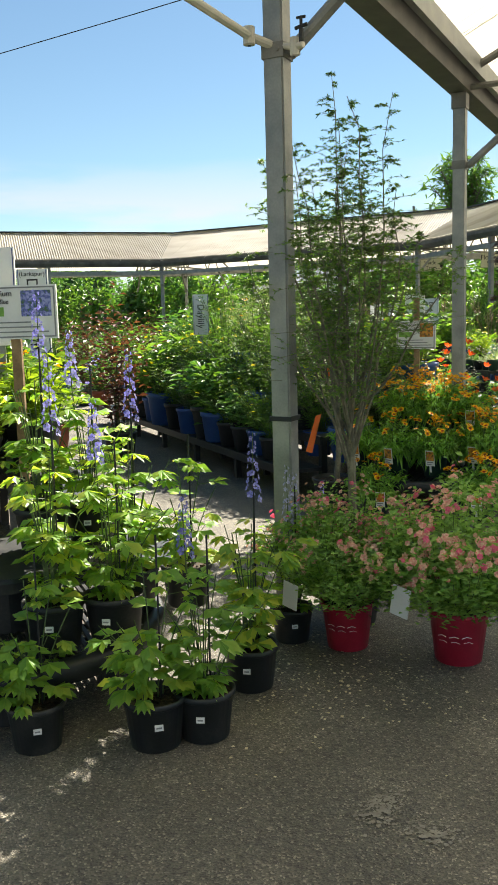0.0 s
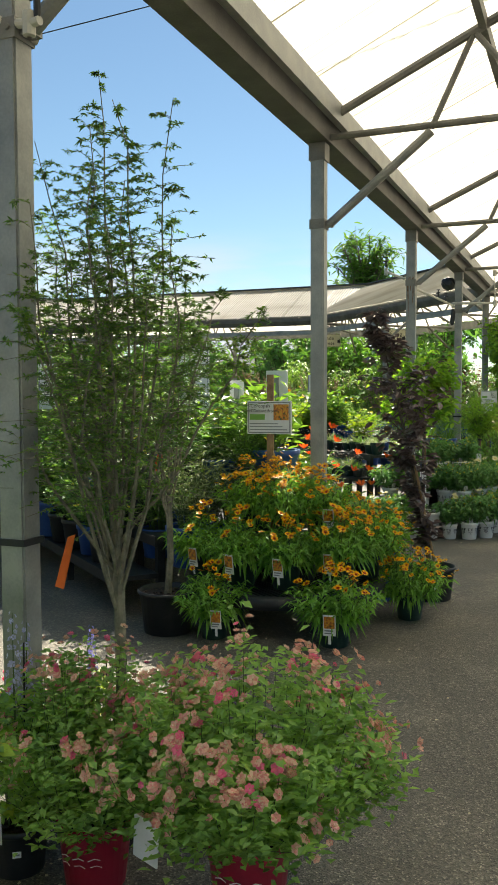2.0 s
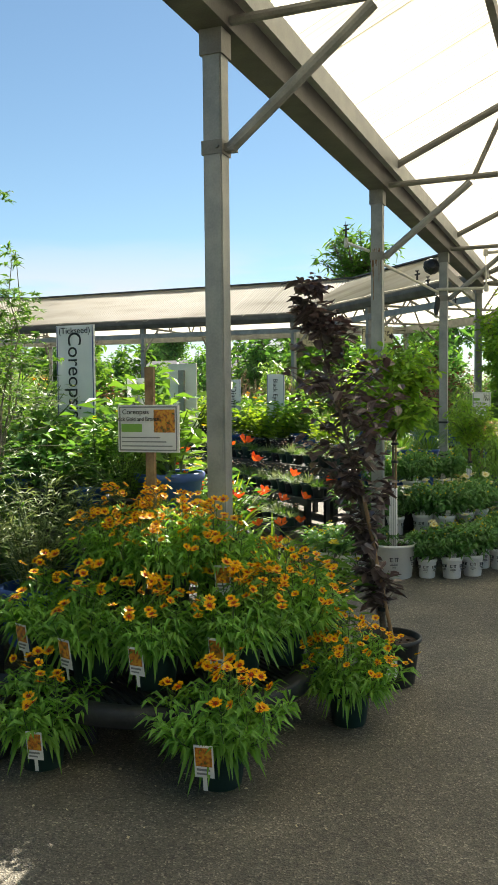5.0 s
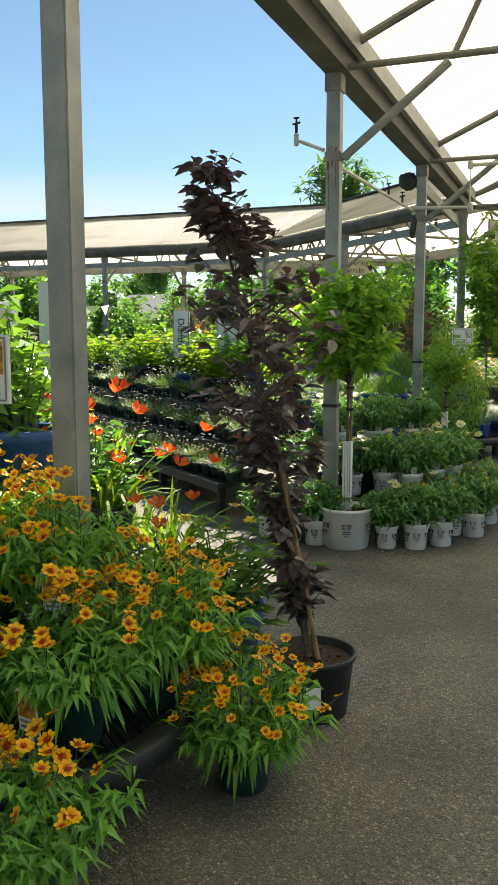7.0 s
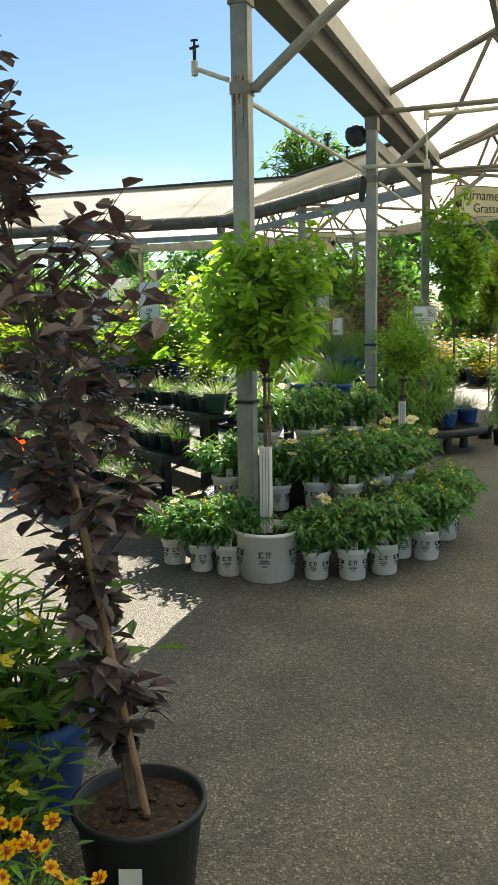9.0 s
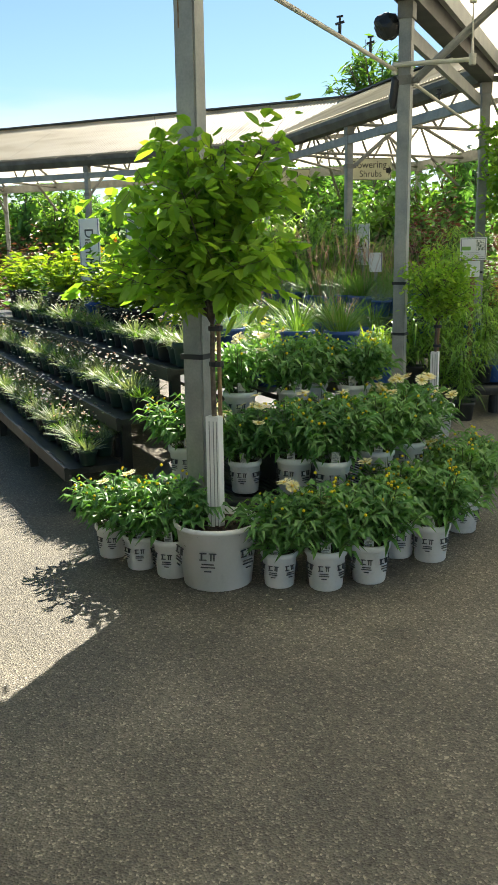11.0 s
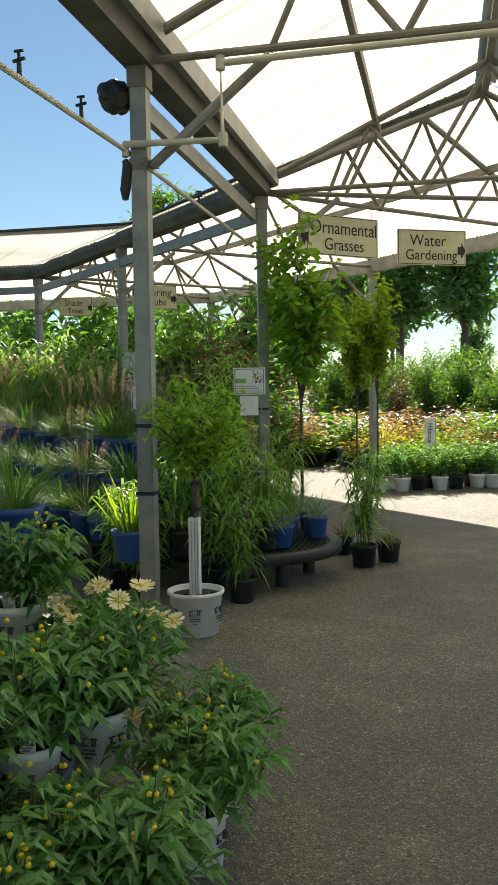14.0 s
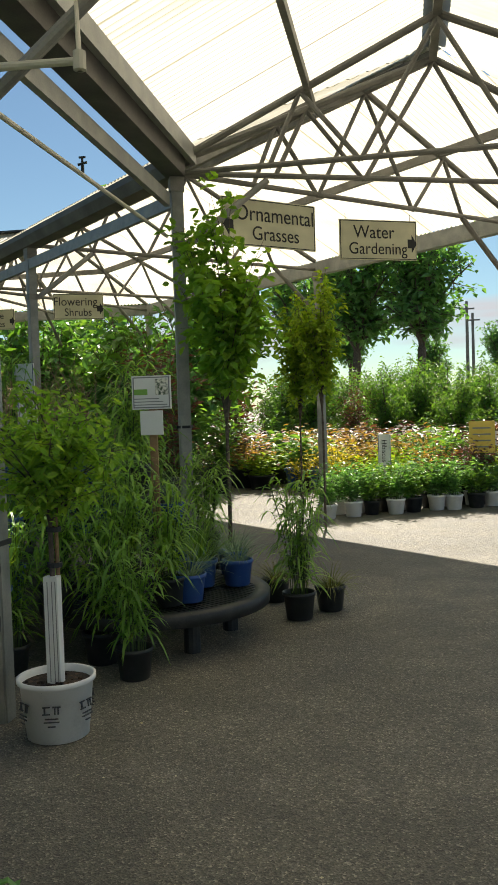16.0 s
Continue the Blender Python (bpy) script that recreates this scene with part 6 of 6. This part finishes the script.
deci.put(-2.0, 60, 0, 1.0)
deci.put(-5.4, 62, 0, 0.9)
fir.put(-9.3, 40.0, 0, 1.0)
hedge_t = Stock(tree("nursery_tree", "bushy green tree standing behind the sheds", 125, 0, 0.5, 0.07, 1.9, 1.35, 1.75, 26, 9, 6, 0.31, L_MID, group="trees behind the sheds", width=0.55, spread=0.1),
                tree("nursery_tree", "bushy dark green tree standing behind the sheds", 126, 0, 0.5, 0.07, 2.0, 1.25, 1.9, 26, 9, 6, 0.30, L_DARK, group="trees behind the sheds", width=0.5, spread=0.1))
tr = random.Random(12)
for k in range(32):
    x = -33 + k * 1.08
    if x > -4.5:
        continue
    s = 0.72 if -17 < x < -12 else tr.uniform(0.95, 1.2)
    hedge_t.put(x + tr.uniform(-0.4, 0.4), 31.5 + tr.uniform(-1.2, 1.2) - (0.0 if x > -20 else (-20 - x) * 0.6), 0, s)
sunny = Stock(tree("nursery_tree", "bushy light green shrub standing in the sun", 127, 0, 0.3, 0.05, 1.35, 0.95, 1.25, 26, 10, 13, 0.13, L_MID, group="trees behind the sheds", width=0.5, spread=0.09))
for k in range(15):
    sunny.put(-2.6 + 0.78 * k + tr.uniform(-0.3, 0.3), 34.5 + tr.uniform(-1.0, 1.4), 0, tr.uniform(0.9, 1.15) if k < 7 else tr.uniform(0.7, 0.95))
for k in range(14):
    sunny.put(-3.0 + 0.95 * k + tr.uniform(-0.3, 0.3), 38.5 + tr.uniform(-1.0, 1.5), 0, tr.uniform(1.0, 1.25) if k < 7 else tr.uniform(0.8, 1.05))
for k in range(9):
    hedge_t.put(-3.6 - k * 0.75, 26.6 + k * 0.35 + tr.uniform(-0.3, 0.3), 0, tr.uniform(0.8, 1.1))
for k in range(12):
    hedge_t.put(-26.5 + tr.uniform(-0.5, 0.5), 24 - 1.6 * k, 0, tr.uniform(0.85, 1.05))
for k in range(26):
    x = -44 + k * 1.9 + tr.uniform(-0.8, 0.8)
    if x > -5.5:
        continue
    if abs(x + 19.5) < 3.2 or abs(x + 9.3) < 1.0:
        light.put(x, 46 + tr.uniform(-2, 4), 0, tr.uniform(0.42, 0.6))
        continue
    tr.choice((light, deci)).put(x, 40 + tr.uniform(-3, 8), 0, tr.uniform(0.40, 0.56))
for k in range(20):
    x = -47 + 2.1 * k
    if abs(x + 15.5) > 1.8:
        hedge_t.put(x + tr.uniform(-0.4, 0.4), 44 + tr.uniform(-1, 1), 0, tr.uniform(1.1, 1.3))
for k in range(16):
    light.put(-4 + k * 1.7 + tr.uniform(-0.6, 0.6), 37 + tr.uniform(-1.5, 2), 0, tr.uniform(0.34, 0.45))
for k in range(9):
    deci.put(2 + k * 6.5 + tr.uniform(-1, 1), 95 + tr.uniform(-6, 6), 0, tr.uniform(0.3, 0.46))
for k in range(18):
    deci.put(-130 + k * 9 + tr.uniform(-2, 2), 120 + tr.uniform(-8, 14), 0, tr.uniform(0.9, 1.3))
for k in range(6):
    light.put(-27 - tr.uniform(0, 6), 2 + 6 * k, 0, tr.uniform(0.7, 0.95))

# distant grey-roofed house seen between the trees
house = thing("house", "distant house with a long grey roof", "house", pose(-21, 56, 0))
part("wall", Geo().box((-9, 0, 0), (7, 8, 2.6)), ROOF_GREY, house, "grey wall")
part("roof", Geo().add([(-9.5, -0.6, 2.5), (7.5, -0.6, 2.5), (7.5, 4, 4.5), (-9.5, 4, 4.5), (-9.5, 8.6, 2.5), (7.5, 8.6, 2.5)], [[0, 1, 2, 3], [3, 2, 5, 4], [0, 3, 4], [1, 5, 2], [0, 4, 5, 1]]), ROOF_GREY, house, "grey shingle roof")
for x in (-6, -2, 2):
    part("window", Geo().box((x - 0.6, -0.03, 1.0), (x + 0.6, 0.02, 2.1)), INK, house)
for x, y, hgt in ((-17.6, 60, 9.5), (-16.4, 60, 9.5), (4.9, 70, 8.2), (5.6, 74, 7.8)):
    tagged(part("utility_pole", Geo().tube([(x, y, 0), (x, y, hgt)], (0.14, 0.09), 8).bar((x - 0.5, y, hgt - 0.5), (x + 0.5, y, hgt - 0.5), 0.1, 0.1), GALV_DULL), "thin grey utility pole far off", "pole")

# ---- signs ----
def text_mesh(s, size, align='CENTER'):
    cu = bpy.data.curves.new("lettering", 'FONT')
    cu.body, cu.size, cu.align_x, cu.align_y, cu.extrude = s, size, align, 'CENTER', 0.0008
    tmp = bpy.data.objects.new("lettering", cu)
    scene.collection.objects.link(tmp)
    bpy.context.view_layer.update()
    me = bpy.data.meshes.new_from_object(tmp.evaluated_get(bpy.context.evaluated_depsgraph_get()))
    bpy.data.objects.remove(tmp)
    return me


def lettering(parent, s, size, x, z, mat=INK, turn=0, narrow=1.0, y=-0.012, align='CENTER'):
    me = text_mesh(s, size, align)
    me.materials.clear()
    me.materials.append(mat)
    ob = new("lettering", me)
    ob.parent = parent
    ob.matrix_basis = pose(x, y, z, 90, 0, 0) @ pose(0, 0, 0, 0, 0, turn) @ Matrix.Diagonal((narrow, 1, 1, 1))
    return ob


def board(parent, w, h, mat=SIGN_WHITE, frame_mat=GREY_INK, name="board"):
    b = part(name, Geo().box((-w / 2, -0.008, 0), (w / 2, 0.008, h)), mat, parent)
    t = 0.007
    for a, c in (((-w / 2 + 0.008, 0.008), (w / 2 - 0.008, 0.008 + t)), ((-w / 2 + 0.008, h - 0.008 - t), (w / 2 - 0.008, h - 0.008)), ((-w / 2 + 0.008, 0.008 + t), (-w / 2 + 0.008 + t, h - 0.008 - t)), ((w / 2 - 0.008 - t, 0.008 + t), (w / 2 - 0.008, h - 0.008 - t))):
        part("border", Geo().box((a[0], -0.0105, a[1]), (c[0], -0.0085, c[1])), frame_mat, b)
    return b


def hanging_sign(x0, y0, x1, y1, z0, h, line1, line2, arrow, label):
    w = math.hypot(x1 - x0, y1 - y0)
    ob = thing("hanging_sign", label, "sign", pose((x0 + x1) / 2, (y0 + y1) / 2, z0, 0, 0, math.degrees(math.atan2(y1 - y0, x1 - x0))), "hanging direction signs")
    b = board(ob, w, h, SIGN_CREAM, INK)
    sh = 0.06 * w if arrow < 0 else -0.06 * w
    lettering(b, line1, h * 0.46, sh, h * 0.68, narrow=0.92)
    lettering(b, line2, h * 0.42, sh + (0.05 * w if arrow > 0 else 0), h * 0.27, narrow=0.92)
    ax = arrow * w * 0.43
    d = arrow
    k = h * 0.14
    part("arrow", Geo().add([(ax + d * k, -0.011, h * 0.42), (ax, -0.011, h * 0.42 + 1.7 * k), (ax, -0.011, h * 0.42 + 0.8 * k), (ax - d * 0.8 * k, -0.011, h * 0.42 + 0.8 * k), (ax - d * 0.8 * k, -0.011, h * 0.42 - 0.8 * k), (ax, -0.011, h * 0.42 - 0.8 * k), (ax, -0.011, h * 0.42 - 1.7 * k)], [list(range(7))]), INK, b)
    for xx in (-w * 0.42, w * 0.42):
        part("hook", Geo().tube([(xx, 0, h - 0.01), (xx, 0, h + 0.07)], 0.004, 5), GALV_DULL, ob)
    return ob


hanging_sign(-1.09, 18.25, -0.32, 18.95, 2.93, 0.43, "Ornamental", "Grasses", -1, "cream hanging sign reading Ornamental Grasses with an arrow")
hanging_sign(-0.14, 19.75, 0.66, 20.15, 2.98, 0.42, "Water", "Gardening", 1, "cream hanging sign reading Water Gardening with an arrow")
hanging_sign(-4.80, 23.2, -4.1, 23.5, 2.92, 0.40, "Flowering", "Shrubs", 1, "cream hanging sign reading Flowering Shrubs with an arrow")
hanging_sign(-6.95, 24.9, -6.3, 25.0, 3.0, 0.36, "Shade", "Trees", 1, "cream hanging sign reading Shade Trees with an arrow")


def tall_sign(x, y, z0, w, h, words, small, label, turn=0, size=None, foot=0.3):
    """A white board on a stake with words running down it."""
    ob = thing("plant_sign", label, "sign", pose(x, y, 0, 0, 0, turn), "upright plant signs")
    part("stake", Geo().box((-0.02, 0.009, foot), (0.02, 0.03, z0 + h * 0.9)), GALV, ob)
    b = part("board", Geo().box((-w / 2, -0.008, z0), (w / 2, 0.008, z0 + h)), SIGN_WHITE, ob)
    for a, c in (((-w / 2 + 0.006, z0 + 0.006), (-w / 2 + 0.011, z0 + h - 0.006)), ((w / 2 - 0.011, z0 + 0.006), (w / 2 - 0.006, z0 + h - 0.006))):
        part("border", Geo().box((a[0], -0.0105, a[1]), (c[0], -0.0085, c[1])), BLUE_INK, b)
    if words:
        lettering(b, words, size or w * 0.62, -w * 0.02, z0 + h * 0.46, INK, -90, 0.95)
    if small:
        lettering(b, small, w * 0.2, 0, z0 + h * 0.94, INK)
    return ob


def info_board(x, y, z0, w, h, line1, line2, photo, label, turn=0, foot=0.3, top=0.2):
    ob = thing("info_sign", label, "sign", pose(x, y, 0, 0, 0, turn), "plant information boards")
    part("stake", Geo().box((-0.025, 0.01, foot), (0.025, 0.035, z0 + h + top)), WOOD, ob, "weathered wooden stake")
    b = board(ob, w, h)
    b.matrix_basis = pose(0, 0, z0)
    lettering(b, line1, h * 0.15, -w * 0.2, h * 0.85)
    lettering(b, line2, h * 0.13, -w * 0.2, h * 0.70, narrow=0.85)
    part("green_bar", Geo().box((-w * 0.44, -0.011, h * 0.43), (-w * 0.1, -0.0085, h * 0.6)), GREEN_INK, b)
    part("picture", Geo().box((w * 0.1, -0.011, h * 0.42), (w * 0.44, -0.0085, h * 0.9)), photo, b)
    for k in range(3):
        part("print_line", Geo().box((-w * 0.44, -0.011, h * (0.12 + 0.09 * k)), (w * (0.4 - 0.1 * k), -0.0085, h * (0.145 + 0.09 * k))), GREY_INK, b)
    return ob


info_board(-1.80, 6.97, 1.34, 0.35, 0.25, "Coreopsis", "Uptick Gold and Bronze", PHOTO_ORANGE, "white information board on coreopsis on a wooden stake", 3)
tall_sign(-2.92, 8.0, 1.50, 0.30, 0.63, "Coreopsis", "(Tickseed)", "tall white sign reading Coreopsis (Tickseed)", 0, 0.15)
back = tall_sign(-2.13, 8.05, 1.42, 0.20, 0.43, "", "", "white sign board seen from behind with its stake", 180)
tall_sign(-2.62, 8.3, 1.45, 0.14, 0.32, "", "", "pale blue-white sign board seen from behind", 180)
tall_sign(-4.2, 13.8, 1.32, 0.21, 0.56, "Dianthus", "", "white upright sign reading Dianthus", 4, 0.125)
tall_sign(-3.45, 13.44, 1.31, 0.24, 0.62, "Black Eyed Susan", "", "white upright sign reading Black Eyed Susan", 0, 0.085)
info_board(-2.67, 2.82, 1.56, 0.46, 0.27, "Delphinium", "Aurora Blue", PHOTO_BLUE, "white information board on delphinium on a wooden stake", 22, 0.5, 0.0)
tall_sign(-3.57, 4.0, 1.45, 0.21, 0.56, "Delphinium", "(Larkspur)", "tall white sign reading Delphinium (Larkspur)", 25, 0.11)
tall_sign(-3.13, 3.2, 1.52, 0.22, 0.55, "C", "", "tall white sign with a large letter", 25, 0.14)
tall_sign(-5.22, 9.0, 1.48, 0.20, 0.51, "Daylily", "", "white upright sign reading Daylily", 30, 0.12)
tall_sign(-2.92, 18.0, 1.40, 0.19, 0.52, "Gr", "", "white upright sign with large letters above the grasses", 0, 0.15)
tall_sign(-2.44, 17.0, 1.33, 0.15, 0.22, "", "", "small white plant card on a stake", 10)
gs = info_board(-1.16, 16.12, 1.46, 0.26, 0.22, "", "", PHOTO_WHITE, "white information board on a grass, on a wooden stake", 5, 0.3, 0.0)
part("lower_card", Geo().box((-0.08, -0.01, 1.29), (0.07, 0.006, 1.45)), SIGN_WHITE, gs, "white card below the board")
tall_sign(0.2, 22.95, 0.58, 0.18, 0.44, "Hibiscus", "", "white upright sign reading Hibiscus", -5, 0.1, 0.0)
ys = thing("price_sign", "yellow price card on a dark post", "sign", pose(1.58, 23.3, 0, 0, 0, -8))
part("card", Geo().box((-0.18, -0.008, 0.70), (0.18, 0.008, 1.16)), YELLOW_CARD, ys)
part("stake", Geo().box((-0.03, 0.01, 0), (0.03, 0.05, 0.75)), STEM_DARK, ys)
for k in range(4):
    part("print_line", Geo().box((-0.13, -0.011, 0.78 + 0.09 * k), (0.12, -0.009, 0.80 + 0.09 * k)), GREY_INK, ys)
pc = thing("price_sign", "small white price card reading 25", "sign", pose(1.98, 24.3, 0, 0, 0, -8))
part("card", Geo().box((-0.12, -0.006, 0.76), (0.12, 0.006, 0.98)), SIGN_WHITE, pc)
part("stake", Geo().box((-0.012, 0.008, 0), (0.012, 0.03, 0.9)), STEM_DARK, pc)
lettering(pc, "25", 0.15, 0, 0.86)

# ---- fallen petals and leaves ----
rng = np.random.default_rng(9)
g1 = Geo()
for cx, cy, sx, sy, n in ((-0.95, 2.95, 0.36, 0.20, 330), (-1.2, 2.4, 0.3, 0.3, 70), (-0.9, 14.2, 0.2, 0.3, 16), (-0.75, 10.35, 0.3, 0.1, 10), (0.2, 5, 1.5, 4.5, 60), (-1.3, 6.0, 0.5, 0.3, 30), (-0.3, 12.8, 0.4, 0.9, 14)):
    x, y = rng.normal(cx, sx, n), rng.normal(cy, sy, n)
    a = rng.uniform(0, 6.28, n)
    ln = rng.uniform(0.008, 0.022, n)
    g1.leaves(np.stack([x, y, np.full(n, 0.006)], axis=1), np.stack([np.cos(a), np.sin(a), np.full(n, 0.1)], axis=1), ln, ln * 0.7, rng, 0.1, 0.0)
tagged(part("fallen_petals", g1, LITTER), "scattered fallen petals and dry leaves on asphalt", "litter", kind="stuff")

g1 = Geo()
for cx, cy, sx, sy, n in ((-0.46, 1.99, 0.03, 0.05, 260), (-0.26, 1.93, 0.05, 0.03, 160), (0.35, 1.3, 0.1, 0.1, 30), (0.9, 11.2, 0.12, 0.1, 60), (0.55, 9.0, 0.1, 0.06, 40)):
    x, y = rng.normal(cx, sx, n), rng.normal(cy, sy, n)
    for px, py in zip(x, y):
        r = rng.uniform(0.002, 0.008)
        k = np.arange(6) * 1.047 + rng.uniform(0, 1)
        rr = r * rng.uniform(0.6, 1.3, 6)
        g1.add(np.stack([px + rr * np.cos(k), py + rr * np.sin(k), np.full(6, rng.uniform(0.004, 0.007))], axis=1), [list(range(6))])
tagged(part("dried_spill", g1, PALE_DUST), "pale dried crusts of dust on the asphalt", "stain", kind="stuff")

# rust that has run down the third post
g1 = Geo()
for k in range(13):
    x0 = -1.468 - 0.040 + 0.0062 * k
    top = 2.98 - rng.uniform(0, 0.05)
    low = top - rng.uniform(0.08, 0.62) * (0.5 + 0.5 * math.sin(k * 1.3))
    g1.box((x0, 10.76 - 0.0545, low), (x0 + 0.0055, 10.76 - 0.0515, top))
structure("rust_streak", g1, RUST, "brown rust run down a steel post")
